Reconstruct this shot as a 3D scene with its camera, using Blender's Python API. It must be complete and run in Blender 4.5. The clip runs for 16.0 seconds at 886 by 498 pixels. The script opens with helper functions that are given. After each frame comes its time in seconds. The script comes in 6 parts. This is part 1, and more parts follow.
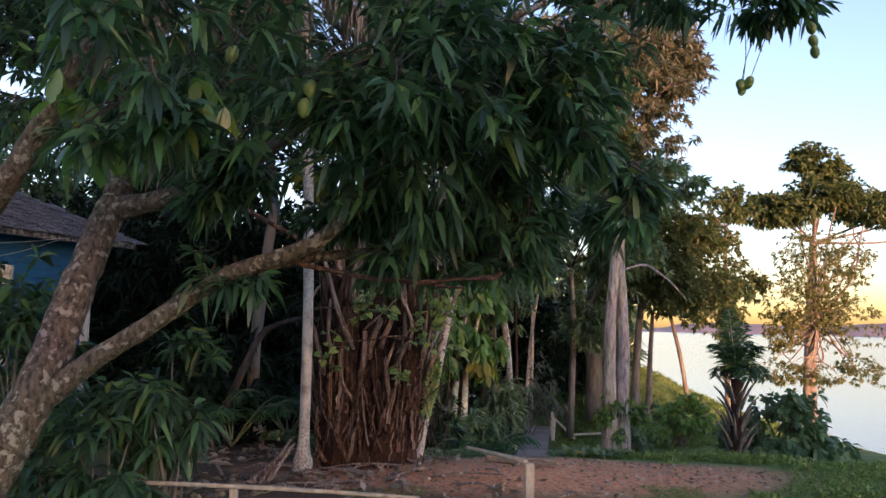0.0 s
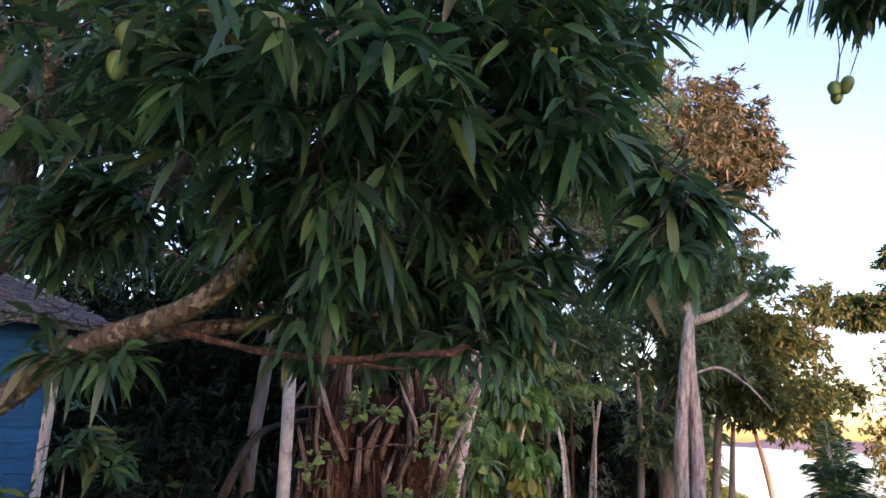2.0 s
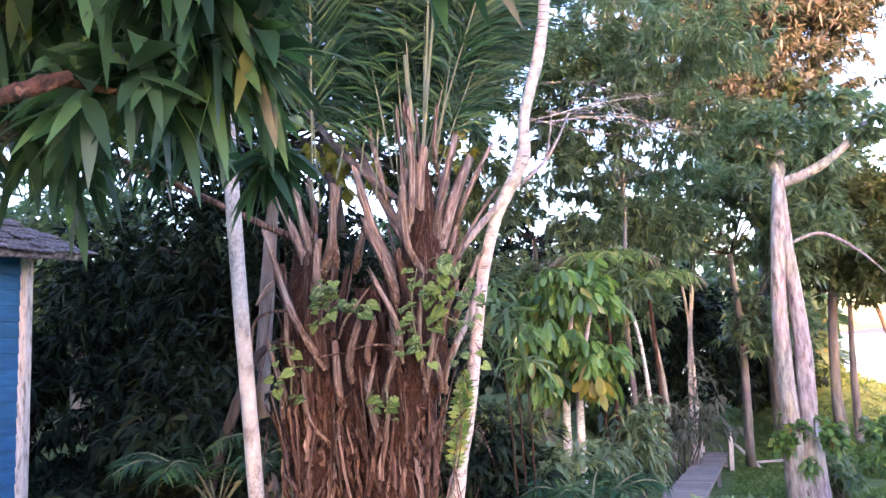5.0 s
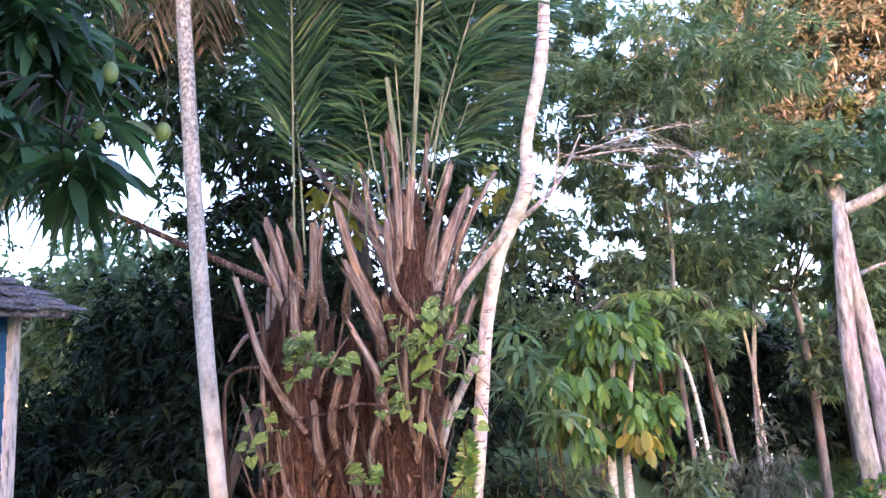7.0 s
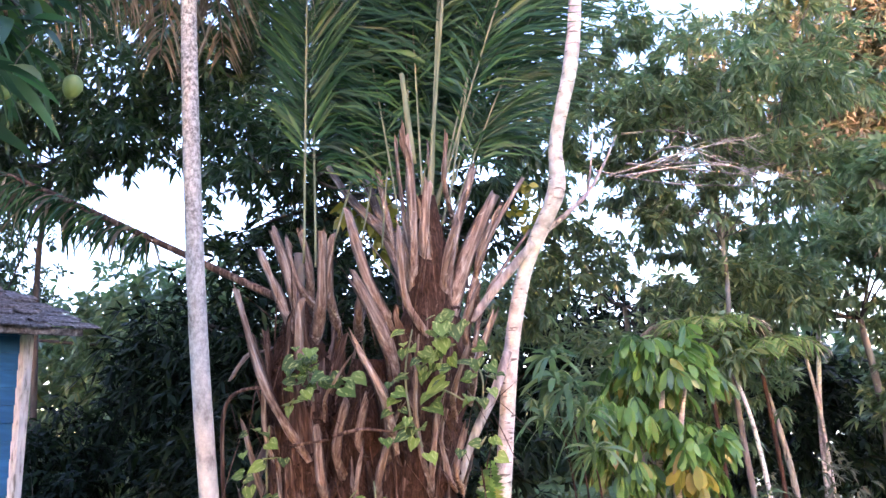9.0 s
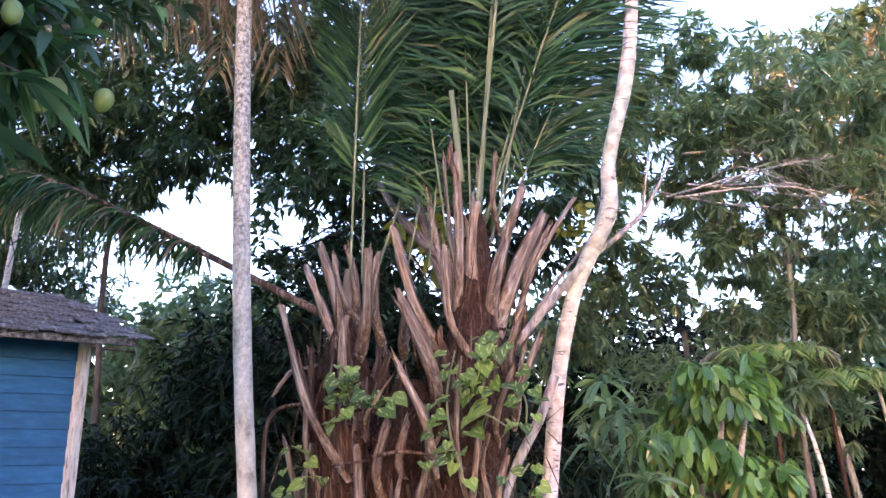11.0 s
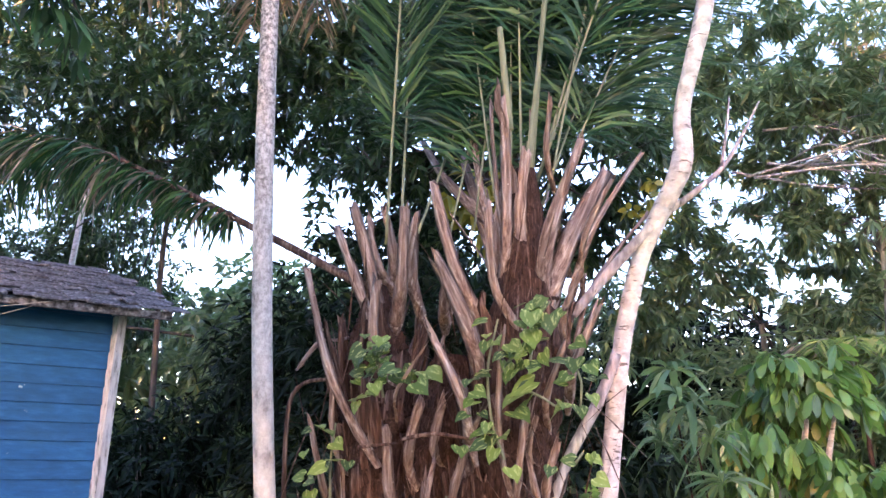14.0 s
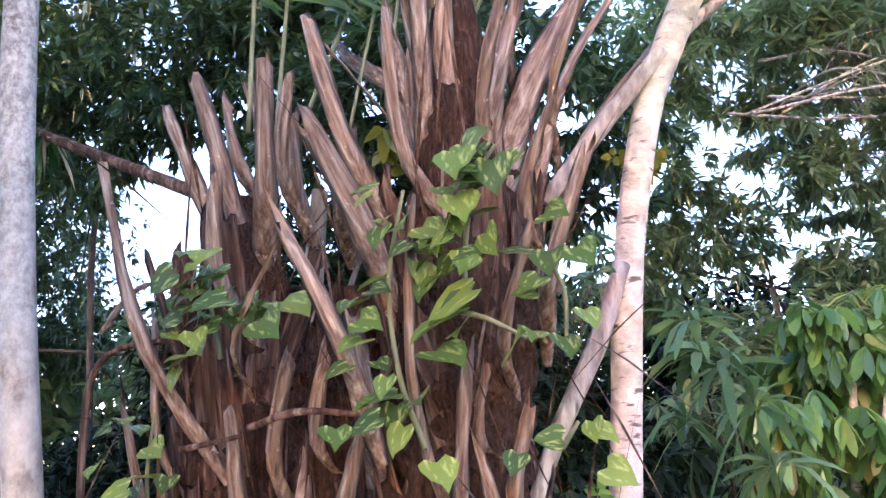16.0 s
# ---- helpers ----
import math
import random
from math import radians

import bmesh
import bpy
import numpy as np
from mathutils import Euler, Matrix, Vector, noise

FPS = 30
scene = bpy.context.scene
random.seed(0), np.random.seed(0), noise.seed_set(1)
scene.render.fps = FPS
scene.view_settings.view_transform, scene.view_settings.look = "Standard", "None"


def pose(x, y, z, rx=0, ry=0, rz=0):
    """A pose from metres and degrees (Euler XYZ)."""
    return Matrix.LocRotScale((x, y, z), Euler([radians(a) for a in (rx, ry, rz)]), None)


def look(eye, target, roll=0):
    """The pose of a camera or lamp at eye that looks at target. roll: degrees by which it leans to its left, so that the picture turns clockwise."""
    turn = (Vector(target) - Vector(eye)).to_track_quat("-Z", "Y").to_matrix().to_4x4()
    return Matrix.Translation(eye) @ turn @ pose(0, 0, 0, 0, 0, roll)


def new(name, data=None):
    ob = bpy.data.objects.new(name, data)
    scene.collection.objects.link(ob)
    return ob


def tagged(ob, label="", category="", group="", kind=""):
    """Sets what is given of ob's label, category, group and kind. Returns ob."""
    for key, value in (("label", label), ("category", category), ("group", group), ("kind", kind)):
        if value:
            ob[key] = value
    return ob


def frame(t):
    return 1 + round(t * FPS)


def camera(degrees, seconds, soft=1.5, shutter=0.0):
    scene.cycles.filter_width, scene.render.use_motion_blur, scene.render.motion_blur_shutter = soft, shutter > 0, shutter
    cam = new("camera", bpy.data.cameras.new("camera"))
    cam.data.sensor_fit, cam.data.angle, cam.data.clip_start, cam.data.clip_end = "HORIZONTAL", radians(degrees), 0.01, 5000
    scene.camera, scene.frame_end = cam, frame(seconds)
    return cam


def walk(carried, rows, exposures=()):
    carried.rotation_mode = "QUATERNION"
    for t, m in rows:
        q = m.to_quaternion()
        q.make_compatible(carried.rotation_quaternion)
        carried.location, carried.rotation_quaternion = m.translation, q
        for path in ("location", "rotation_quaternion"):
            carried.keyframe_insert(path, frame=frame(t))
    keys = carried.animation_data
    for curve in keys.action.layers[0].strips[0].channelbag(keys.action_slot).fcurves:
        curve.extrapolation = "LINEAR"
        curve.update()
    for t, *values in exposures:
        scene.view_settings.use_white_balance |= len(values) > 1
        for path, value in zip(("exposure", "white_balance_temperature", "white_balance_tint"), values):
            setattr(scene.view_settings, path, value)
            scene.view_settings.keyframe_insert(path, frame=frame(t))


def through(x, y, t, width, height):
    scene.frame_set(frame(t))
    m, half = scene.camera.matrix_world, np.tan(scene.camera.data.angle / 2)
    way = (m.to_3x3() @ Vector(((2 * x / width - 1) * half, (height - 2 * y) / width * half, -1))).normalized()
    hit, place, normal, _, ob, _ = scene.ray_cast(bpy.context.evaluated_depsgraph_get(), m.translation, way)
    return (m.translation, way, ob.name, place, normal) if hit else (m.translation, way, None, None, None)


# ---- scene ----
cam = camera(62.0, 16.0)

PATH = [
    (0, (-0.390, -0.619, 1.684), (-0.390, 1.371, 1.886), 1.23),
    (0.5, (-0.227, -0.210, 1.659), (-0.397, 1.771, 1.877), 1.43),
    (1, (-0.100, 0.100, 1.650), (-0.310, 2.065, 1.959), 0.6),
    (1.5, (0.022, 0.438, 1.647), (-0.150, 2.395, 2.022), -0.21),
    (2, (0.134, 0.935, 1.683), (-0.062, 2.868, 2.159), 2.61),
    (2.5, (0.279, 1.385, 1.532), (0.065, 3.329, 1.948), 0.54),
    (3, (0.433, 1.626, 1.501), (0.200, 3.579, 1.866), -2.45),
    (3.5, (0.619, 1.898, 1.493), (0.332, 3.854, 1.799), -3.57),
    (4, (0.679, 2.188, 1.440), (0.319, 4.138, 1.702), -3.57),
    (4.2, (0.738, 2.257, 1.455), (0.339, 4.200, 1.712), -3.16),
    (6.3, (1.068, 3.169, 1.456), (0.521, 5.058, 1.819), -3.77),
    (6.5, (1.117, 3.237, 1.459), (0.544, 5.115, 1.838), -3.84),
    (7, (1.177, 3.388, 1.478), (0.573, 5.248, 1.895), -4.29),
    (7.5, (1.176, 3.515, 1.458), (0.538, 5.362, 1.885), -4.41),
    (8, (1.174, 3.669, 1.459), (0.503, 5.503, 1.893), -4.24),
    (8.5, (1.192, 3.817, 1.455), (0.492, 5.634, 1.913), -3.90),
    (8.7, (1.199, 3.884, 1.437), (0.491, 5.692, 1.918), -3.68),
    (11, (1.243, 4.045, 1.467), (0.384, 5.763, 2.026), -0.96),
    (11.5, (1.241, 4.049, 1.465), (0.356, 5.748, 2.039), -0.63),
    (12, (1.239, 4.049, 1.465), (0.333, 5.727, 2.067), -0.39),
    (12.5, (1.235, 4.041, 1.467), (0.304, 5.696, 2.095), -0.25),
    (13, (1.220, 4.065, 1.450), (0.246, 5.692, 2.085), -0.05),
    (13.5, (1.138, 4.316, 1.426), (0.139, 5.951, 1.998), 2.20),
    (14, (1.069, 4.640, 1.416), (0.055, 6.274, 1.965), 1.03),
    (14.5, (0.998, 5.081, 1.428), (-0.021, 6.706, 1.995), 1.47),
    (15, (0.842, 5.473, 1.377), (-0.168, 7.107, 1.933), 0.87),
    (15.5, (0.651, 5.881, 1.347), (-0.351, 7.519, 1.908), -1.27),
    (16, (0.436, 6.285, 1.361), (-0.537, 7.933, 1.941), -3.55),
]
EXPOSURES = [(0.0, 2.22, 6050, 37), (1.5, 2.60, 5980, 42), (2.5, 2.88, 5880, 46), (3.0, 3.12, 5860, 48), (3.5, 3.55, 5800, 51), (4.2, 4.03, 5760, 50), (6.3, 4.06, 5740, 47), (8.5, 4.09, 5760, 46), (11.0, 3.88, 5880, 45), (13.5, 3.96, 5880, 45), (16.0, 4.02, 5740, 41)]
walk(cam, [(t, look(eye, target, roll)) for t, eye, target, roll in PATH], EXPOSURES)

# ---- light: low warm sun behind on the lake side, clear evening sky ----
SUN_EL, SUN_HEAD = radians(4.2), Vector((-0.30, 0.954, 0.0))
world = bpy.data.worlds.new("evening_sky")
scene.world = world
world.use_nodes = True
wn = world.node_tree.nodes
sky = wn.new("ShaderNodeTexSky")
sky.sky_type = "NISHITA"
sky.sun_disc = False
sky.sun_elevation = SUN_EL
sky.sun_rotation = math.atan2(-SUN_HEAD.x, -SUN_HEAD.y)
sky.air_density, sky.dust_density, sky.ozone_density = 1.0, 1.0, 1.6
wn["Background"].inputs["Strength"].default_value = 0.15
world.node_tree.links.new(sky.outputs["Color"], wn["Background"].inputs["Color"])
sun = new("sun", bpy.data.lights.new("sun", "SUN"))
sun.data.energy, sun.data.angle, sun.data.color = 3.2, radians(0.6), (1.0, 0.50, 0.21)
ray = (SUN_HEAD * math.cos(SUN_EL) - Vector((0, 0, math.sin(SUN_EL)))).normalized()
sun.matrix_world = Matrix.Translation((40, -120, 20)) @ ray.to_track_quat("-Z", "Y").to_matrix().to_4x4()


# ---- materials ----
def material(name, build):
    m = bpy.data.materials.new(name)
    m.use_nodes = True
    nt = m.node_tree
    build(nt, nt.nodes, nt.links, nt.nodes["Principled BSDF"])
    return m


def ramp(nt, stops):
    r = nt.nodes.new("ShaderNodeValToRGB")
    e = r.color_ramp.elements
    while len(e) < len(stops):
        e.new(0.5)
    for el, (p, c) in zip(e, stops):
        el.position, el.color = p, (*c, 1)
    return r


def noise_tex(nt, scale, detail=4.0, stretch=None, rough=0.6, space="Object"):
    tc = nt.nodes.new("ShaderNodeTexCoord")
    n = nt.nodes.new("ShaderNodeTexNoise")
    n.inputs["Scale"].default_value, n.inputs["Detail"].default_value = scale, detail
    n.inputs["Roughness"].default_value = rough
    if stretch:
        mp = nt.nodes.new("ShaderNodeMapping")
        mp.inputs["Scale"].default_value = stretch
        nt.links.new(tc.outputs[space], mp.inputs["Vector"])
        nt.links.new(mp.outputs["Vector"], n.inputs["Vector"])
    else:
        nt.links.new(tc.outputs[space], n.inputs["Vector"])
    return n


def mixed(nt, kind, fac, a, b):
    m = nt.nodes.new("ShaderNodeMix")
    m.data_type, m.blend_type = "RGBA", kind
    for sock, v in ((m.inputs[0], fac), (m.inputs[6], a), (m.inputs[7], b)):
        if isinstance(v, bpy.types.NodeSocket):
            nt.links.new(v, sock)
        else:
            sock.default_value = v if isinstance(v, (int, float)) else (*v, 1)
    return m.outputs[2]


def bumped(nt, p, height, strength, dist=0.02):
    b = nt.nodes.new("ShaderNodeBump")
    b.inputs["Strength"].default_value, b.inputs["Distance"].default_value = strength, dist
    nt.links.new(height, b.inputs["Height"])
    nt.links.new(b.outputs["Normal"], p.inputs["Normal"])


def leaf_material(name, stops, rough=0.42, through=0.3, spec=0.45):
    """Leaves: each leaf its own shade, glossy above, some light through the blade."""
    def build(nt, n, l, p):
        g = n.new("ShaderNodeNewGeometry")
        r = ramp(nt, stops)
        l.new(g.outputs["Random Per Island"], r.inputs["Fac"])
        blotch = noise_tex(nt, 14.0, 3.0)
        col = mixed(nt, "MULTIPLY", 0.35, r.outputs["Color"], blotch.outputs["Color"])
        l.new(col, p.inputs["Base Color"])
        p.inputs["Roughness"].default_value = rough
        p.inputs["Specular IOR Level"].default_value = spec
        t = n.new("ShaderNodeBsdfTranslucent")
        l.new(mixed(nt, "MULTIPLY", 1.0, col, (1.25, 1.3, 0.8)), t.inputs["Color"])
        ms = n.new("ShaderNodeMixShader")
        ms.inputs["Fac"].default_value = through
        l.new(p.outputs["BSDF"], ms.inputs[1])
        l.new(t.outputs["BSDF"], ms.inputs[2])
        l.new(ms.outputs["Shader"], n["Material Output"].inputs["Surface"])
    return material(name, build)


def bark_material(name, dark, light, scale=8.0, stretch=(1, 1, 0.35), rough=0.85, bump=0.6, spots=None):
    """Bark: two scales of mottling, relief, pale lichen or dark scars."""
    def build(nt, n, l, p):
        a = noise_tex(nt, scale, 6.0, stretch)
        r = ramp(nt, [(0.35, dark), (0.68, light)])
        l.new(a.outputs["Fac"], r.inputs["Fac"])
        col = r.outputs["Color"]
        if spots:
            b = noise_tex(nt, spots[1], 3.0, spots[3] if len(spots) > 3 else None)
            rb = ramp(nt, [(spots[2], (0, 0, 0)), (spots[2] + 0.06, (1, 1, 1))])
            l.new(b.outputs["Fac"], rb.inputs["Fac"])
            col = mixed(nt, "MIX", rb.outputs["Color"], col, spots[0])
        c = noise_tex(nt, 1.3, 2.0)
        col = mixed(nt, "MULTIPLY", 0.45, col, c.outputs["Color"])
        l.new(col, p.inputs["Base Color"])
        p.inputs["Roughness"].default_value = rough
        bumped(nt, p, a.outputs["Fac"], bump, 0.03)
    return material(name, build)


def varied(name, stops, scale, stretch=None, rough=0.8, bump=0.4, spec=0.3, island=0.0, obj_random=0.0, spots=None):
    def build(nt, n, l, p):
        a = noise_tex(nt, scale, 6.0, stretch)
        r = ramp(nt, stops)
        l.new(a.outputs["Fac"], r.inputs["Fac"])
        col = r.outputs["Color"]
        for amount, node, out in ((island, "ShaderNodeNewGeometry", "Random Per Island"), (obj_random, "ShaderNodeObjectInfo", "Random")):
            if amount:
                g = n.new(node)
                k = ramp(nt, [(0.0, (0.35, 0.35, 0.35)), (1.0, (1.0, 1.0, 1.0))])
                l.new(g.outputs[out], k.inputs["Fac"])
                col = mixed(nt, "MULTIPLY", amount, col, k.outputs["Color"])
        if spots:
            b = noise_tex(nt, spots[1], 5.0, None, 0.7)
            rb = ramp(nt, [(spots[2], (0, 0, 0)), (spots[2] + 0.05, (1, 1, 1))])
            l.new(b.outputs["Fac"], rb.inputs["Fac"])
            col = mixed(nt, "MIX", rb.outputs["Color"], col, spots[0])
        l.new(col, p.inputs["Base Color"])
        p.inputs["Roughness"].default_value = rough
        p.inputs["Specular IOR Level"].default_value = spec
        if bump:
            bumped(nt, p, a.outputs["Fac"], bump, 0.02)
    return material(name, build)


MANGO_LEAF = leaf_material("mango_leaf", [(0.0, (0.025, 0.066, 0.041)), (0.6, (0.052, 0.132, 0.073)), (0.88, (0.092, 0.226, 0.100)), (0.97, (0.126, 0.252, 0.090)), (1.0, (0.204, 0.240, 0.072))], 0.36, 0.36, 0.45)
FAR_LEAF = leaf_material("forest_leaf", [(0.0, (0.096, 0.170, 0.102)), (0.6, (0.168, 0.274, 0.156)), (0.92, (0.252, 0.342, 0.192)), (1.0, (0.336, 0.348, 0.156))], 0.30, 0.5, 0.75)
# Deep shade under the trees is put into this near-black leaf colour.
SHADED_LEAF = leaf_material("shade_darkened_leaf", [(0.0, (0.006, 0.014, 0.008)), (0.7, (0.012, 0.028, 0.014)), (1.0, (0.034, 0.060, 0.027))], 0.55, 0.2, 0.14)
WARM_LEAF = leaf_material("warm_leaf", [(0.0, (0.084, 0.128, 0.090)), (0.5, (0.136, 0.158, 0.124)), (1.0, (0.205, 0.200, 0.165))], 0.5, 0.45)
BROAD_LEAF = leaf_material("broad_leaf", [(0.0, (0.052, 0.135, 0.044)), (0.45, (0.120, 0.276, 0.071)), (0.88, (0.239, 0.416, 0.114)), (0.97, (0.270, 0.281, 0.062)), (1.0, (0.270, 0.198, 0.094))], 0.28, 0.42, 0.6)
PALM_LEAF = leaf_material("palm_leaflet", [(0.0, (0.012, 0.054, 0.023)), (0.7, (0.026, 0.096, 0.038)), (1.0, (0.090, 0.180, 0.048))], 0.42, 0.3, 0.3)
STRAP_LEAF = leaf_material("strap_leaf", [(0.0, (0.072, 0.156, 0.084)), (0.7, (0.120, 0.240, 0.120)), (1.0, (0.216, 0.324, 0.156))], 0.35, 0.4, 0.5)
DEAD_LEAF = leaf_material("dead_leaflet", [(0.0, (0.16, 0.12, 0.09)), (0.6, (0.30, 0.245, 0.195)), (1.0, (0.48, 0.41, 0.34))], 0.8, 0.15, 0.2)
GRASS = leaf_material("grass_blade", [(0.0, (0.078, 0.162, 0.036)), (0.7, (0.162, 0.282, 0.060)), (1.0, (0.312, 0.348, 0.120))], 0.6)
CANOPY_LEAF = leaf_material("canopy_leaf", [(0.0, (0.019, 0.048, 0.024)), (0.7, (0.041, 0.094, 0.041)), (1.0, (0.096, 0.156, 0.060))], 0.35, 0.35, 0.5)
OLIVE_LEAF = leaf_material("olive_leaf", [(0.0, (0.062, 0.115, 0.050)), (0.6, (0.108, 0.166, 0.072)), (1.0, (0.180, 0.198, 0.096))], 0.5, 0.45, 0.3)
RUSSET_LEAF = leaf_material("russet_leaf", [(0.0, (0.096, 0.150, 0.060)), (0.5, (0.156, 0.192, 0.078)), (1.0, (0.240, 0.228, 0.108))], 0.6, 0.45, 0.25)
RED_BARK = bark_material("reddish_limb_bark", (0.016, 0.009, 0.007), (0.145, 0.066, 0.044), 34.0, (1, 1, 0.6), 0.85, 1.0, spots=((0.22, 0.13, 0.09), 30.0, 0.60))
MANGO_BARK = bark_material("mango_bark", (0.032, 0.027, 0.021), (0.215, 0.178, 0.132), 34.0, (1, 1, 0.5), 0.9, 1.0, spots=((0.34, 0.33, 0.285), 16.0, 0.56))
WHITE_BARK = bark_material("white_bark", (0.42, 0.39, 0.36), (0.84, 0.80, 0.76), 14.0, (1, 1, 1.2), 0.75, 0.7, spots=((0.15, 0.125, 0.11), 8.0, 0.60, (1, 1, 5.0)))
PALE_BARK = bark_material("pale_bark", (0.21, 0.18, 0.165), (0.64, 0.59, 0.555), 18.0, (1, 1, 0.22), 0.9, 1.0, spots=((0.12, 0.10, 0.085), 14.0, 0.62, (1, 1, 0.18)))
GREY_BARK = bark_material("grey_bark", (0.10, 0.088, 0.08), (0.27, 0.245, 0.225), 8.0, (1, 1, 0.25))
DARK_BARK = bark_material("dark_bark", (0.025, 0.02, 0.017), (0.10, 0.085, 0.075), 9.0, (1, 1, 0.3))
PETIOLE = varied("dry_petiole", [(0.26, (0.055, 0.034, 0.026)), (0.42, (0.20, 0.132, 0.105)), (0.56, (0.37, 0.28, 0.235)), (0.70, (0.62, 0.545, 0.49))], 8.0, (7, 7, 0.4), 0.8, 1.0, 0.25, island=0.3, obj_random=0.65, spots=((0.66, 0.60, 0.53), 9.0, 0.62))
OLD_PETIOLE = varied("old_petiole", [(0.30, (0.022, 0.012, 0.009)), (0.5, (0.115, 0.064, 0.047)), (0.72, (0.36, 0.265, 0.215))], 5.0, (7, 7, 0.5), 0.85, 0.9, 0.2, island=0.5, obj_random=0.5)
FIBRE = varied("palm_fibre", [(0.3, (0.012, 0.007, 0.006)), (0.55, (0.055, 0.031, 0.024)), (0.8, (0.15, 0.094, 0.074))], 9.0, (8, 8, 1.0), 0.95, 1.0, 0.1)
RACHIS = varied("green_rachis", [(0.3, (0.10, 0.125, 0.065)), (0.7, (0.23, 0.245, 0.16))], 6.0, (4, 4, 0.6), 0.75, 0.2)


# ---- shape helpers ----
RNG = np.random.default_rng(7)
UP = np.array((0.0, 0.0, 1.0))


def unit(v):
    v = np.asarray(v, float)
    return v / np.maximum(np.linalg.norm(v, axis=-1, keepdims=True), 1e-9)


def thing(name, base, label, category, group="", kind=""):
    ob = new(name)
    ob.empty_display_size = 0.2
    ob.location = base
    return tagged(ob, label, category, group, kind)


def origin(ob):
    o = Vector((0, 0, 0))
    while ob:
        o += ob.location
        ob = ob.parent
    return np.array(o)


def mesh_data(name, verts, faces, mat, smooth=False):
    me = bpy.data.meshes.new(name)
    me.from_pydata(np.asarray(verts).tolist(), [], faces)
    if smooth:
        me.polygons.foreach_set("use_smooth", np.ones(len(me.polygons), bool))
    for m in mat if isinstance(mat, (list, tuple)) else (mat,):
        me.materials.append(m)
    return me


def part(name, geo, mat, parent=None, label="", smooth=True):
    """One mesh, given in world places, as a part of a thing (or a thing of its own)."""
    verts, faces = geo
    verts = np.asarray(verts, float)
    o = origin(parent) if parent else verts.mean(0) * 0
    ob = new(name, mesh_data(name, verts - o, faces, mat, smooth))
    if parent:
        ob.parent = parent
    if label:
        ob["label"] = label
    if parent and name in ("leaflets", "twigs", "stems", "dry_fibres", "climbing_leaves", "trunks"):
        ob["kind"] = "stuff"
    return ob


def join(geos):
    vs, fs, k = [], [], 0
    for v, f in geos:
        v = np.asarray(v, float)
        vs.append(v)
        fs += [tuple(i + k for i in q) for q in f]
        k += len(v)
    return np.concatenate(vs), fs


def smooth_line(points, n):
    """A Catmull-Rom line through the points."""
    p = np.asarray(points, float)
    p = np.vstack((2 * p[0] - p[1], p, 2 * p[-1] - p[-2]))
    out = []
    segs = len(p) - 3
    for s in np.linspace(0, segs - 1e-6, n):
        i, t = int(s), s - int(s)
        a, b, c, d = p[i:i + 4]
        out.append(0.5 * (2 * b + (c - a) * t + (2 * a - 5 * b + 4 * c - d) * t * t + (3 * b - a - 3 * c + d) * t ** 3))
    return np.array(out)


def tube(points, radii, sides=9, n=None, rough=0.0, seed=0, flat=1.0):
    """A tapered limb along a line, with an uneven round section."""
    rng = np.random.default_rng(seed + 11)
    line = smooth_line(points, n or max(4, 5 * (len(points) - 1)))
    rad = np.interp(np.linspace(0, 1, len(line)), np.linspace(0, 1, len(radii)), radii)
    tan = unit(np.gradient(line, axis=0))
    ref = np.array((0.31, 0.95, 0.05)) if abs(tan[0][2]) > 0.5 else np.array((0.0, 0.0, 1.0))
    s = unit(np.cross(tan, ref))
    t = np.cross(s, tan)
    ang = np.linspace(0, 2 * np.pi, sides, endpoint=False)
    wob = 1 + rough * rng.normal(size=(len(line), sides)).clip(-2, 2)
    ring = (np.cos(ang)[None, :, None] * s[:, None] + flat * np.sin(ang)[None, :, None] * t[:, None]) * (rad[:, None] * wob)[..., None]
    v = (line[:, None] + ring).reshape(-1, 3)
    f = [(i * sides + j, i * sides + (j + 1) % sides, (i + 1) * sides + (j + 1) % sides, (i + 1) * sides + j) for i in range(len(line) - 1) for j in range(sides)]
    f += [tuple(range(sides - 1, -1, -1)), tuple(range((len(line) - 1) * sides, len(line) * sides))]
    return v, f


LEAF_LO = (np.array([(0, 0, 0), (0.42, -1, 0.25), (0.46, 0, 0), (0.42, 1, 0.25), (1, 0, 0)], float), [(0, 2, 1), (0, 3, 2), (1, 2, 4), (2, 3, 4)])
LEAF_FINE = (np.array([(0, 0, 0), (0.05, -0.1, 0), (0.05, 0.1, 0), (0.25, -0.82, 0.25), (0.25, 0, 0), (0.25, 0.82, 0.25), (0.5, -1, 0.3), (0.5, 0, 0), (0.5, 1, 0.3),
                       (0.78, -0.62, 0.15), (0.78, 0, 0), (0.78, 0.62, 0.15), (1, 0, 0)], float),
             [(0, 2, 1), (1, 4, 3), (1, 2, 4), (2, 5, 4), (3, 4, 7, 6), (4, 5, 8, 7), (6, 7, 10, 9), (7, 8, 11, 10), (9, 10, 12), (10, 11, 12)])

LEAF_OVAL = (LEAF_FINE[0] * (1, 1, 1) + np.array([(0, 0, 0)] * 3 + [(0.0, 0.14, 0)] + [(0, 0, 0)] + [(0.0, -0.14, 0)] + [(0.04, 0, 0)] * 3 + [(0.04, -0.26, 0), (0.04, 0, 0), (0.04, 0.26, 0), (0, 0, 0)]), LEAF_FINE[1])


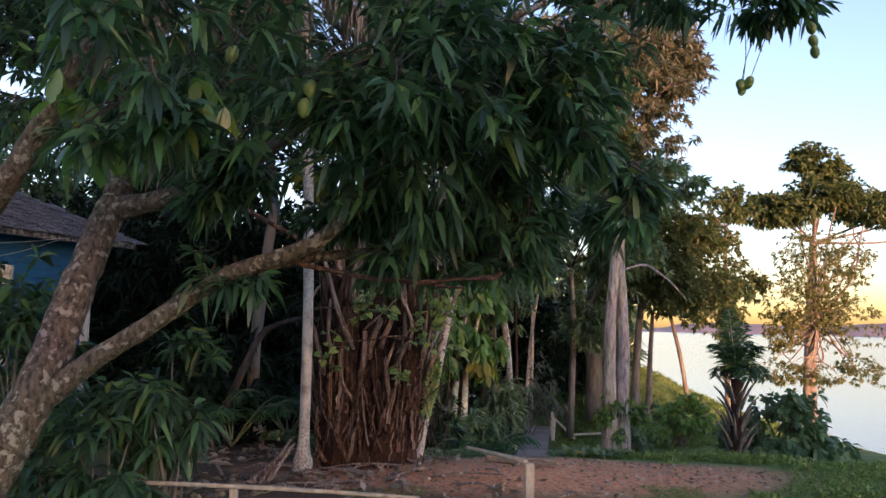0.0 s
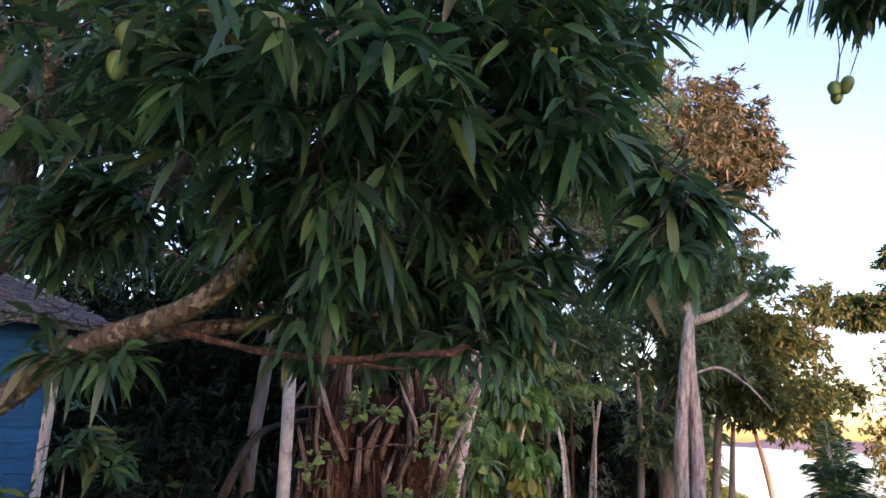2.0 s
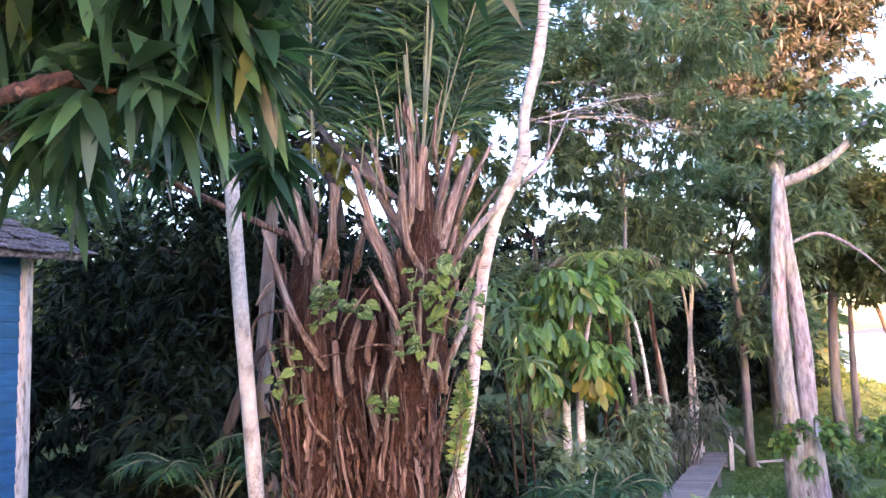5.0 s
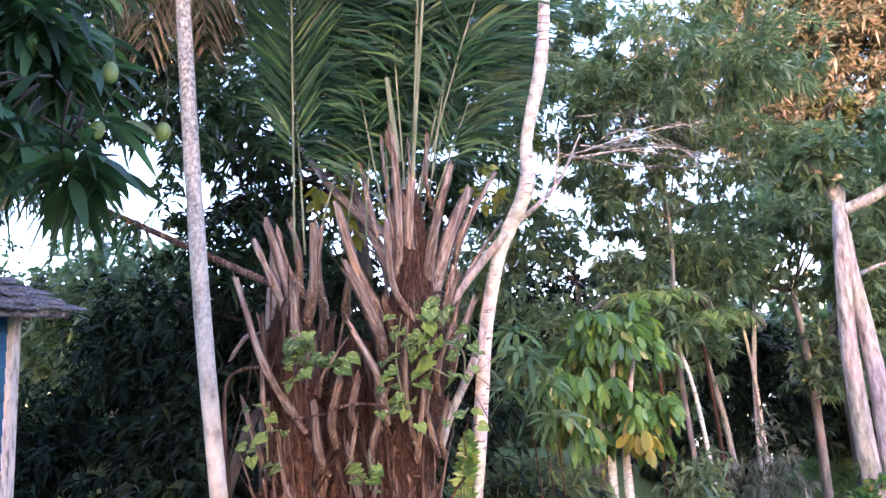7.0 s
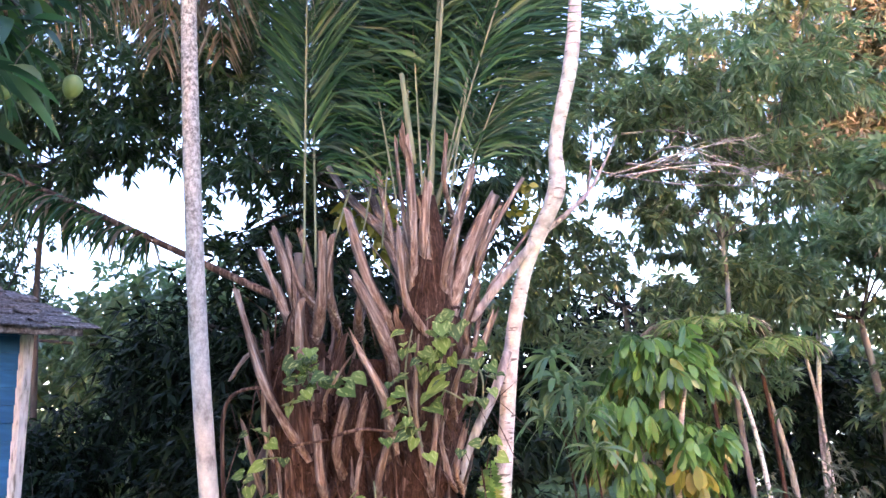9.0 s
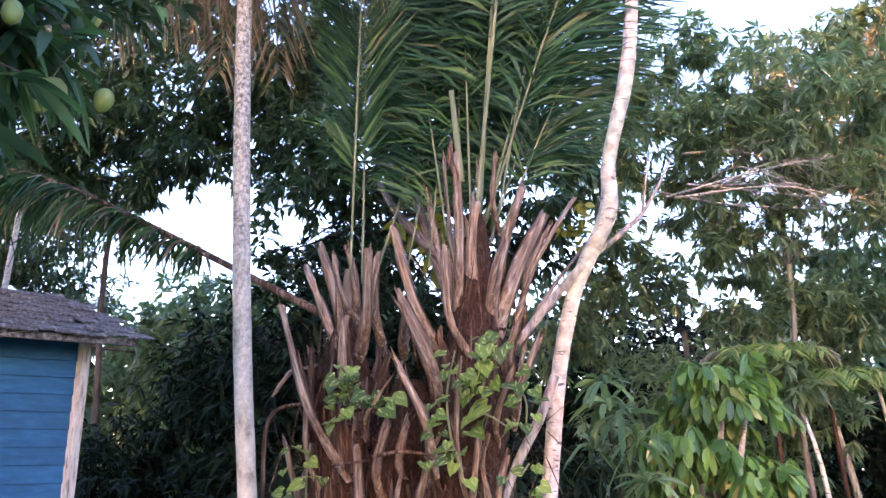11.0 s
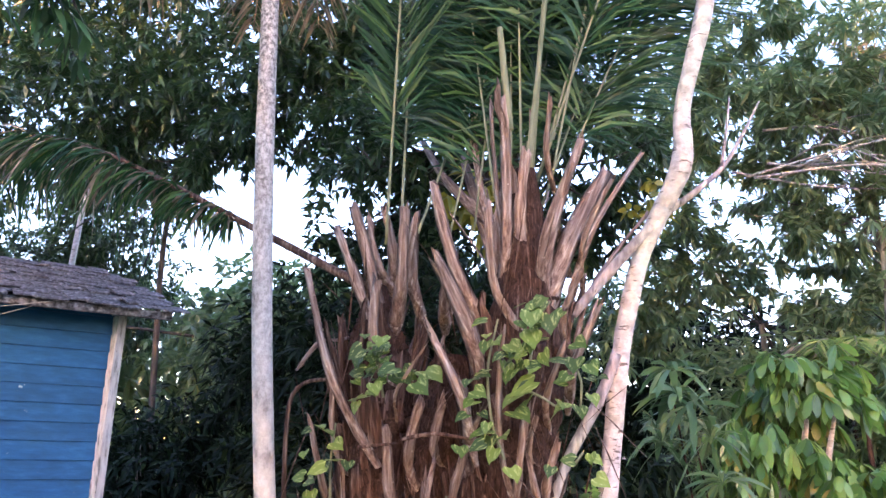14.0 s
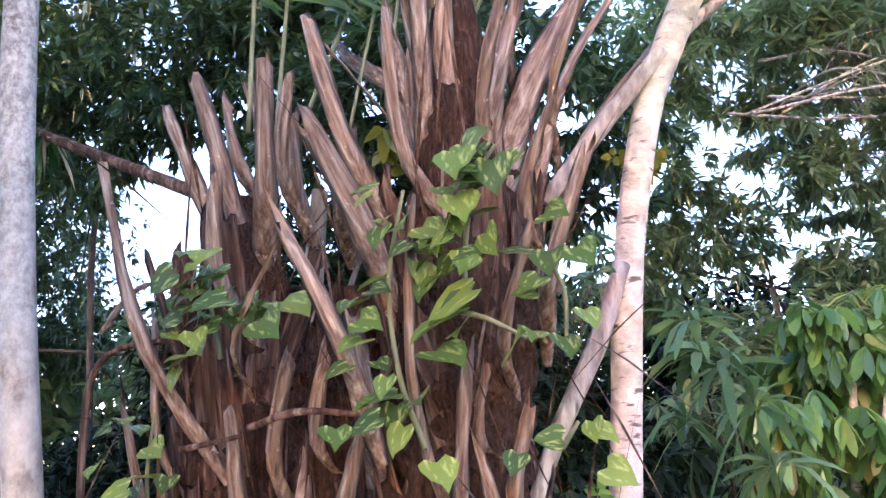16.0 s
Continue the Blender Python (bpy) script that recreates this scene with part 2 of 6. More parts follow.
def leaves(base, way, length, width, droop=0.25, fold=0.5, face=None, shape=LEAF_LO):
    """Many blades at once: base places, ways, lengths, half widths, droop at the tip in lengths."""
    base, way = np.asarray(base, float), unit(way)
    n = len(base)
    face = np.tile(UP, (n, 1)) if face is None else np.asarray(face, float)
    side = unit(np.cross(way, face) + 1e-6)
    nor = np.cross(side, way)
    T, F = shape
    L, Wd = np.broadcast_to(length, n)[:, None, None], np.broadcast_to(width, n)[:, None, None]
    s, u, h = T[None, :, 0:1], T[None, :, 1:2], T[None, :, 2:3]
    v = base[:, None] + way[:, None] * s * L + side[:, None] * u * Wd + nor[:, None] * h * Wd * fold
    v[..., 2] -= (np.broadcast_to(droop, n)[:, None] * L[..., 0] * T[None, :, 0] ** 2)
    k = len(T)
    f = [tuple(i + k * j for i in q) for j in range(n) for q in F]
    return v.reshape(-1, 3), f


def rosettes(centres, outward, per, length, width, droop, spread=1.0, shape=LEAF_LO, rng=RNG, down=0.0, along=0.12):
    """Tufts of leaves at twig ends."""
    c = np.repeat(np.asarray(centres, float), per, 0)
    o = np.repeat(unit(outward), per, 0)
    n = len(c)
    way = unit(o * 0.7 + spread * rng.normal(size=(n, 3)) * (1, 1, 0.7) - (0, 0, down))
    face = unit(UP + 0.45 * rng.normal(size=(n, 3)))
    return leaves(c + way * 0.01 - o * rng.uniform(0, along, (n, 1)) * length, way, length * rng.uniform(0.65, 1.15, n), width * rng.uniform(0.75, 1.15, n), droop * rng.uniform(0.5, 1.6, n), 0.5, face, shape)


def in_blob(n, centre, radii, shell=0.35, rng=RNG):
    """Places in bunches through a lumpy ellipsoid, more of them near its skin."""
    m = max(5, n // 9)
    c = unit(rng.normal(size=(m, 3)))
    lump = np.array([0.8 + 0.35 * noise.noise(Vector(q * 2.3 + np.asarray(centre))) for q in c])
    c = c * (rng.uniform(shell, 1.0, m) ** 0.7 * lump)[:, None]
    q = c[rng.integers(0, m, n)] + rng.normal(size=(n, 3)) * (0.17, 0.17, 0.13)
    return np.asarray(centre) + q * np.asarray(radii), unit(q)


def tree(name, base, blobs, trunk, radii, label, category="tree", leaf=FAR_LEAF, bark=GREY_BARK, tufts=160, per=9, length=0.28, width=0.04, droop=0.25, limb=0.24, group="", seed=0, spread=1.0, down=0.1, sides=8, shape=LEAF_LO, limbs=3, limb_bark=None):
    """A trunk through given places, limbs out to each part of the crown, and a crown of leaf tufts with gaps."""
    rng = np.random.default_rng(seed + 100)
    ob = thing(name, base, label, category, group)
    part("trunk", tube(trunk, radii, sides + 2, rough=0.04, seed=seed), bark, ob)
    top = np.asarray(trunk[-1], float)
    cs, os_ = [], []
    for b, (c, r) in enumerate(blobs):
        c, r = np.asarray(c, float), np.asarray(r, float)
        k = max(12, int(tufts * np.prod(r) ** (2 / 3) / 2.0))
        p, d = in_blob(k, c, r, rng=rng)
        cs.append(p)
        os_.append(d)
        start = np.asarray(trunk[-1 if b % 2 == 0 or len(trunk) < 3 or limbs == 1 else -2], float)
        for j in range(limbs):
            if len(trunk) > 3 and limbs > 1:
                start = np.asarray(trunk[-2], float) + (top - np.asarray(trunk[-2], float)) * rng.uniform(0.1, 1.0)
            e = p[rng.integers(k)]
            mid = (start + c) / 2 + rng.normal(size=3) * 0.25 * r.mean()
            part("limb", tube([start, mid, (mid + e) / 2 + rng.normal(size=3) * 0.1, e], [radii[-1] * limb * 1.6, radii[-1] * limb, radii[-1] * 0.12], 6, seed=seed + b * 9 + j), limb_bark or bark, ob)
    part("crown", rosettes(np.concatenate(cs), np.concatenate(os_), per, length, width, droop, spread, shape, rng, down), leaf, ob, smooth=False)
    return ob


def frond(root, way, length, leaf_len, pairs=46, bare=0.2, droop=0.5, hang=0.6, width=0.018, seed=0, thick=0.02, fine=True, twist=0.0, forward=0.75, wild=0.16):
    """A feather frond: rachis line and rows of leaflets on both sides."""
    rng = np.random.default_rng(seed + 500)
    way = unit(np.asarray(way, float))
    pts = [np.asarray(root, float) + way * length * s - UP * droop * length * s ** 2.4 for s in np.linspace(0, 1, 7)]
    line = smooth_line(pts, 60)
    tan = unit(np.gradient(line, axis=0))
    side0 = unit(np.cross(tan, UP + 1e-3) + 1e-6)
    if twist is not None and abs(way[2]) > 0.8:
        side0 = np.tile(unit(np.array((math.cos(twist), math.sin(twist), 0.0))), (60, 1))
    s = np.repeat(np.linspace(bare, 0.985, pairs), 2) + rng.uniform(-0.004, 0.004, pairs * 2)
    i = np.clip((s * 59).astype(int), 0, 59)
    sign = np.tile((1.0, -1.0), pairs)[:, None]
    way_l = unit(side0[i] * sign + tan[i] * forward + rng.normal(size=(len(i), 3)) * wild)
    ln = leaf_len * np.interp(s, (bare, bare + 0.12, 0.6, 1.0), (0.55, 1.0, 0.95, 0.35)) * rng.uniform(0.85, 1.1, len(i))
    face = unit(np.cross(way_l, tan[i]) * sign + 0.2 * rng.normal(size=(len(i), 3)))
    blades = leaves(line[i], way_l, ln, width, hang * rng.uniform(0.6, 1.3, len(i)), 0.4, face)
    return tube(pts, [thick, thick * 0.8, thick * 0.25], 6, 26), blades


def box(centre, size, rot=0.0, bevel=0.0):
    bm = bmesh.new()
    bmesh.ops.create_cube(bm, size=1.0, matrix=Matrix.Translation(centre) @ Matrix.Rotation(rot, 4, "Z") @ Matrix.Diagonal((*size, 1)))
    if bevel:
        bmesh.ops.bevel(bm, geom=bm.edges[:], offset=bevel, segments=1, affect="EDGES")
    v = [tuple(q.co) for q in bm.verts]
    bm.verts.index_update()
    f = [tuple(q.index for q in p.verts) for p in bm.faces]
    bm.free()
    return v, f


def beam(a, b, w, h, bevel=0.004, up=UP):
    """A squared timber from a to b."""
    a, b = np.asarray(a, float), np.asarray(b, float)
    d = unit(b - a)
    s = unit(np.cross(d, up) if abs(d @ up) < 0.98 else np.array((1.0, 0, 0)))
    t = np.cross(s, d)
    v, f = box((0, 0, 0), (w, np.linalg.norm(b - a), h), 0, bevel)
    v = np.asarray(v)
    return (a + b) / 2 + v[:, :1] * s + v[:, 1:2] * d + v[:, 2:] * t, f


# ---- ground, water, distance ----
def ground_z(x, y):
    """Level red-earth terrace near the palm, a bank beyond it, then a slope down to the lake."""
    x, y = np.asarray(x, float), np.asarray(y, float)
    brow = 8.55 + 0.2 * np.sin(x * 0.9)
    fall = np.clip((y - brow) / 5.2, 0, 1)
    side = np.clip((x + 2.5) / 2.0, 0, 1)
    z = -(0.25 + 0.85 * side) * fall * fall * (3 - 2 * fall)
    z = z - side * (0.14 * np.clip(y - 13.5, 0, 3) + 0.06 * np.clip(y - 16.5, 0, 12))
    bank = np.clip((x - 3.6) / 4, 0, 1) * np.clip((y - 16) / 8, 0, 1) * np.clip((14 - x) / 4, 0, 1)
    z = z + 0.65 * bank * np.clip((40 - y) / 10, 0, 1)
    z = z - 0.22 * np.clip(y - 33, 0, 14) * (x > -4) - 0.22 * np.clip(x - 11.5, 0, 14) * np.clip((y + 25) / 10, 0, 1)
    z = z + 2.0 * np.exp(-((x - 6.5) / 3.2) ** 2 - ((y - 30) / 4.0) ** 2)
    mound = 0.10 * np.exp(-((x - 0.6) / 1.5) ** 2 - ((y - 7.9) / 0.7) ** 2)
    return z + mound + 0.02 * np.sin(x * 2.1 + y) * np.cos(y * 1.7)


def build_ground():
    def axis(lo, hi, mid0, mid1, fine, steps):
        a = -np.geomspace(0.5, mid0 - lo, steps)[::-1] + mid0
        return np.concatenate((a, np.arange(mid0, mid1, fine), mid1 + np.geomspace(0.5, hi - mid1, steps)))
    xs, ys = axis(-2500, 2500, -10, 16, 0.2, 22), axis(-2500, 3000, -3, 34, 0.2, 22)
    X, Y = np.meshgrid(xs, ys)
    Z = ground_z(X, Y)
    far = np.hypot(X - 3, Y - 10) > 60
    Z = np.where(far & (X > -20) & (Y > -25), np.minimum(Z, -6.0), np.clip(Z, -6, 2))
    v = np.stack((X, Y, Z), -1).reshape(-1, 3)
    w = len(xs)
    f = [(j * w + i, j * w + i + 1, (j + 1) * w + i + 1, (j + 1) * w + i) for j in range(len(ys) - 1) for i in range(w - 1)]

    def earth(nt, n, l, p):
        tc = n.new("ShaderNodeTexCoord")
        sep = n.new("ShaderNodeSeparateXYZ")
        l.new(tc.outputs["Object"], sep.inputs["Vector"])
        fine, mid, big = noise_tex(nt, 22.0, 6.0), noise_tex(nt, 3.0, 4.0), noise_tex(nt, 0.6, 4.0)
        red = ramp(nt, [(0.3, (0.27, 0.105, 0.05)), (0.5, (0.52, 0.235, 0.12)), (0.72, (0.66, 0.36, 0.21))])
        l.new(fine.outputs["Fac"], red.inputs["Fac"])
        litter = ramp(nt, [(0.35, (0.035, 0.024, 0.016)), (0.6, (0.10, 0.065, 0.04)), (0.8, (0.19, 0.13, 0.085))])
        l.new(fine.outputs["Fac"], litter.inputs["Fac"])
        green = ramp(nt, [(0.3, (0.06, 0.11, 0.028)), (0.7, (0.135, 0.205, 0.052))])
        l.new(mid.outputs["Fac"], green.inputs["Fac"])

        def bump_at(cx, cy, rx, ry):
            d = n.new("ShaderNodeMapping")
            d.inputs["Location"].default_value = (-cx / rx, -cy / ry, 0)
            d.inputs["Scale"].default_value = (1 / rx, 1 / ry, 0)
            l.new(tc.outputs["Object"], d.inputs["Vector"])
            ln = n.new("ShaderNodeVectorMath")
            ln.operation = "LENGTH"
            l.new(d.outputs["Vector"], ln.inputs[0])
            ad = n.new("ShaderNodeMath")
            ad.operation = "MULTIPLY_ADD"
            l.new(big.outputs["Fac"], ad.inputs[0])
            ad.inputs[1].default_value = 1.1
            l.new(ln.outputs["Value"], ad.inputs[2])
            r = ramp(nt, [(0.0, (1, 1, 1)), (0.55, (1, 1, 1)), (0.75, (0, 0, 0))])
            sc = n.new("ShaderNodeMath")
            sc.operation = "MULTIPLY"
            sc.inputs[1].default_value = 0.45
            l.new(ad.outputs["Value"], sc.inputs[0])
            l.new(sc.outputs["Value"], r.inputs["Fac"])
            return r.outputs["Color"]
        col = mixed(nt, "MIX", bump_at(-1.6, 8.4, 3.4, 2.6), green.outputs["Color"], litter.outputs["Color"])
        col = mixed(nt, "MIX", bump_at(1.0, 8.0, 3.2, 1.3), col, red.outputs["Color"])
        l.new(col, p.inputs["Base Color"])
        p.inputs["Roughness"].default_value = 0.95
        bumped(nt, p, fine.outputs["Fac"], 0.7, 0.03)
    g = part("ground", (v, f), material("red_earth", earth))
    tagged(g, "red earth and leaf litter terrace sloping to a grassy shore", "ground", kind="structure")

    def lake(nt, n, l, p):
        p.inputs["Base Color"].default_value = (0.20, 0.21, 0.21, 1)
        p.inputs["Roughness"].default_value = 0.18
        p.inputs["IOR"].default_value = 1.33
        bumped(nt, p, noise_tex(nt, 1.2, 3.0, (1, 0.5, 1)).outputs["Fac"], 0.12, 0.2)
    water = part("water", ([(-400, 34, -3.1), (2500, 34, -3.1), (2500, 3000, -3.1), (-400, 3000, -3.1), (9, -22, -3.1), (2500, -22, -3.1), (9, 34, -3.1)], [(0, 6, 1, 2, 3), (4, 5, 1, 6)]), material("lake_water", lake))
    tagged(water, "calm pale lake water beyond the bank", "water", kind="structure")
    hills = []
    a = np.linspace(-0.5, 1.5, 240)
    d = 1100.0
    top = np.array([14 + 16 * noise.noise(Vector((q * 6, 0, 0))) + 5 * noise.noise(Vector((q * 40, 3, 0))) for q in a])
    for k, (dd, hh) in enumerate(((0, 0.0), (60, 1.0), (200, 0.5))):
        hills.append(np.stack((np.sin(a) * (d + dd), np.cos(a) * (d + dd), -3.5 + hh * top), -1))
    hv = np.concatenate(hills)
    hf = [(r * 240 + i, r * 240 + i + 1, (r + 1) * 240 + i + 1, (r + 1) * 240 + i) for r in range(2) for i in range(239)]
    tagged(part("backdrop", (hv, hf), varied("far_shore", [(0.3, (0.16, 0.15, 0.17)), (0.7, (0.24, 0.22, 0.24))], 0.02, rough=1.0, bump=0)), "low hazy hills on the far shore", "hills", kind="structure")


build_ground()


# ---- blue hut ----
def build_hut():
    corner, run, out = np.array((-4.92, 8.70, 0.0)), np.array((-0.456, -0.890, 0.0)), np.array((0.890, -0.456, 0.0))
    length, depth, eave = 4.2, 3.0, 2.72
    base = corner + run * length / 2 - out * depth / 2
    hut = thing("hut", tuple(base), "blue board-walled hut with white posts and grey shingle roof", "hut")
    blue = varied("blue_paint", [(0.30, (0.004, 0.070, 0.185)), (0.55, (0.006, 0.095, 0.25)), (0.72, (0.014, 0.122, 0.30))], 9.0, (0.6, 0.6, 2.2), 0.6, 0.2, 0.3, obj_random=0.3, spots=((0.50, 0.55, 0.60), 11.0, 0.68))
    white = varied("weathered_white_paint", [(0.34, (0.16, 0.15, 0.14)), (0.44, (0.42, 0.41, 0.40)), (0.62, (0.60, 0.59, 0.58))], 9.0, (3, 3, 0.7), 0.7, 0.3, spots=((0.10, 0.085, 0.07), 30.0, 0.68))
    roofing = varied("weathered_shingle", [(0.36, (0.030, 0.028, 0.032)), (0.52, (0.14, 0.135, 0.15)), (0.70, (0.40, 0.40, 0.445))], 22.0, (1, 1, 1), 0.75, 1.0, obj_random=0.4)
    dark = varied("unlit_room_panel", [(0.3, (0.010, 0.008, 0.007)), (0.7, (0.05, 0.028, 0.022))], 3.0, rough=0.9, bump=0)
    w0, w1, wz0, wz1 = 1.0, 1.9, 1.15, 2.2
    part("wall", join([beam(corner - out * (depth if k else 0) + UP * 1.3, corner + run * length - out * (depth if k else 0) + UP * 1.3, 0.06, 2.6) for k in (1,)] +
                             [beam(corner + run * (length if k else 0) - out * 0.03 + UP * 1.3, corner + run * (length if k else 0) - out * depth + UP * 1.3, 0.05, 2.6) for k in (0, 1)]), blue, hut, smooth=False)
    rows, h = 17, 0.155
    for r in range(rows):
        z = 0.12 + r * h
        spans = [(0.0, length)] if z + h < wz0 or z > wz1 else [(0.0, w0), (w1, length)]
        for a, b in spans:
            p, q = corner + run * a + UP * (z + h / 2), corner + run * b + UP * (z + h / 2)
            v, f = beam(p, q, 0.022, h + 0.012, 0.003)
            v = np.asarray(v) + out * (0.012 - 0.10 * (v[:, 2:3] - z - h / 2))
            part("board", (v, f), blue, hut, smooth=False)
    post = part("corner_post", beam(corner + out * 0.035 - run * 0.03 + UP * 0.0, corner + out * 0.035 - run * 0.03 + UP * 2.7, 0.085, 0.085), white, hut, "white-painted corner post", smooth=False)
    part("corner_post", beam(corner + run * length + out * 0.03, corner + run * length + out * 0.03 + UP * 2.7, 0.08, 0.08), white, hut, smooth=False)
    # Dark panel set in the opening stands in for the unlit room.
    frame_ob = part("window", beam(corner + run * w0 - out * 0.05 + UP * (wz0 + wz1) / 2, corner + run * w1 - out * 0.05 + UP * (wz0 + wz1) / 2, 0.02, wz1 - wz0), dark, hut, "open window filled with a dark panel as the unlit room", smooth=False)
    for a, b, nm in (((w0, wz0), (w0, wz1), "jamb"), ((w1, wz0), (w1, wz1), "jamb"), ((w0 - 0.05, wz1), (w1 + 0.05, wz1), "head"), ((w0 - 0.05, wz0), (w1 + 0.05, wz0), "sill")):
        part(nm, beam(corner + run * a[0] + out * 0.03 + UP * a[1], corner + run * b[0] + out * 0.03 + UP * b[1], 0.10 if a[0] == b[0] else 0.05, 0.05 if a[0] == b[0] else 0.10), white, frame_ob, smooth=False)
    # roof: two slopes, ridge along the wall
    over, end, rise = 0.42, 0.40, 0.62
    rng = np.random.default_rng(4)
    ridge0 = corner - run * (end - 0.45) - out * depth / 2 + UP * (eave + rise)
    eave0 = corner - run * end + out * over + UP * (eave - 0.10)
    run_len = length + end * 2
    slope = ridge0 - eave0
    roof = part("roof", join([beam(eave0 + slope * 0.5 - UP * 0.05, eave0 + slope * 0.5 - UP * 0.05 + run * run_len, np.linalg.norm(slope) * 0.98, 0.03, 0.0, unit(np.cross(slope, run)) * -1 + 0),
                               beam(ridge0 - out * 0.95 - UP * 0.42, ridge0 - out * 0.95 - UP * 0.42 + run * run_len, 2.05, 0.03, 0.0, unit(np.array((-0.36, 0.18, 0.9))))]), roofing, hut, smooth=False)
    shapes = []
    for k in range(5):
        v, f = box((0, 0, 0), (0.17 + 0.025 * k, 0.26, 0.010), 0, 0.002)
        v = np.asarray(v)
        v[:, 2] += rng.normal(size=len(v)) * 0.004
        shapes.append(mesh_data("shingle", v, f, roofing))
    nx, ns = int(run_len / 0.2), 12
    e1, e2 = unit(-run), unit(slope)
    e3 = np.cross(e1, e2)
    e3 = e3 if e3[2] > 0 else -e3
    o = origin(hut)
    for j in range(ns):
        for i in range(nx):
            c = eave0 + run * (0.2 * (i + 0.5 * (j % 2)) - 0.05 + rng.normal() * 0.02) + slope * ((j + 0.4 + rng.normal() * 0.14) / ns) + e3 * (0.012 + 0.022 * rng.random())
            ob = new("shingle", shapes[rng.integers(5)])
            ob.parent = roof
            tilt = rng.normal() * 0.06
            m = np.column_stack((e1 + tilt * e2, e2 - tilt * e1 - 0.03 * e3, e3 + 0.05 * e2))
            ob.matrix_local = Matrix.Translation(c - o) @ Matrix(m.tolist()).to_4x4()
    part("fascia", beam(eave0 - UP * 0.03, eave0 - UP * 0.03 + run * run_len, 0.03, 0.07), roofing, hut, smooth=False)
    for a, b in (((-5.05, 7.62, 2.43), (-4.72, 8.08, 2.63)), ((-5.06, 7.66, 2.26), (-4.80, 7.98, 2.60))):
        a, b = np.array(a) + run * 0.5, np.array(b)
        part("cable", tube([a, (a + b) / 2 - UP * 0.02, b], (0.0028, 0.0028), 5, 8), white, hut, "thin pale cable under the eave")
    for a in (0.02, 1.35, 2.7):
        part("rafter", beam(corner + run * a - out * 0.1 + UP * 2.66, corner + run * a + out * 0.36 + UP * 2.60, 0.05, 0.07), white, hut, smooth=False)
    return post


build_hut()


# ---- slender palm with the smooth white trunk ----
def build_slender_palm():
    ob = thing("slender_palm", (-1.92, 7.9, 0), "slender palm with smooth whitish trunk and a swollen foot", "palm")

    def white_trunk(nt, n, l, p):
        tc = n.new("ShaderNodeTexCoord")
        sep = n.new("ShaderNodeSeparateXYZ")
        l.new(tc.outputs["Object"], sep.inputs["Vector"])
        a, b = noise_tex(nt, 9.0, 5.0, (1, 1, 0.6)), noise_tex(nt, 44.0, 6.0, (1, 1, 0.8), 0.75)
        pale = ramp(nt, [(0.36, (0.20, 0.19, 0.18)), (0.45, (0.40, 0.39, 0.375)), (0.65, (0.60, 0.59, 0.575))])
        l.new(a.outputs["Fac"], pale.inputs["Fac"])
        mott = ramp(nt, [(0.40, (0.085, 0.08, 0.08)), (0.48, (0.24, 0.235, 0.235)), (0.60, (0.47, 0.465, 0.465))])
        l.new(b.outputs["Fac"], mott.inputs["Fac"])
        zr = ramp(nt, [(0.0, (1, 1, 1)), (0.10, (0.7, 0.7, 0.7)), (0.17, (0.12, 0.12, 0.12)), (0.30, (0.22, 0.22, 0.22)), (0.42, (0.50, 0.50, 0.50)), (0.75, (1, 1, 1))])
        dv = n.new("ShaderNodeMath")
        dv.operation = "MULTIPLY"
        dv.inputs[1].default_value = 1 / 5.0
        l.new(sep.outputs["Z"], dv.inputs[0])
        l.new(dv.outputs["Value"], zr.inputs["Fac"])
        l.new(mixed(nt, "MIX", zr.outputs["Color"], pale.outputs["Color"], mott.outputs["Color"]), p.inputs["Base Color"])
        p.inputs["Roughness"].default_value = 0.75
        bumped(nt, p, b.outputs["Fac"], 0.3, 0.01)
    def axis(z):
        return (-1.92 + 0.058 * z - 0.0155 * z * z, 7.90 - 0.255 * z + 0.034 * z * z, z)
    line = [axis(z) for z in (-0.05, 0.12, 0.4, 1.4, 2.6, 4.2, 5.4, 6.4)]
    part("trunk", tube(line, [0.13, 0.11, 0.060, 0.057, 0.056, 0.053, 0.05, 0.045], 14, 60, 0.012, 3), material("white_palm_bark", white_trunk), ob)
    geo = []
    for k in range(16):
        z = 4.85 + 0.075 * k
        geo.append(tube([axis(z), axis(z + 0.018)], [0.0555, 0.053], 12, 4))
    part("leaf_scar", join(geo), GREY_BARK, ob)
    for k in range(9):
        a = k * 2.4
        way = (0.55 * math.cos(a), 0.55 * math.sin(a), 1.0)
        r, b = frond(axis(6.35), way, 2.6, 0.7, 40, 0.15, 0.75, 0.7, 0.018, seed=k)
        fr = part("frond", r, RACHIS, ob)
        part("leaf_feather", b, PALM_LEAF, fr, smooth=False)
    for k, (dx, dy, ln) in enumerate(((-0.75, -0.1, 1.5), (-0.45, 0.35, 1.5), (0.5, 0.25, 1.3), (-0.3, -0.4, 1.4), (0.6, -0.25, 1.2), (-0.6, 0.1, 1.2), (-0.2, 0.4, 1.5))):
        r, b = frond(axis(5.6), (dx, dy, 0.12), ln * 0.8, 0.5, 44, 0.15, 0.95, 1.1, 0.013, seed=40 + k)
        fr = part("dead_frond", r, PETIOLE, ob, "dry brown hanging frond")
        part("leaf_feather", b, DEAD_LEAF, fr, smooth=False)


build_slender_palm()


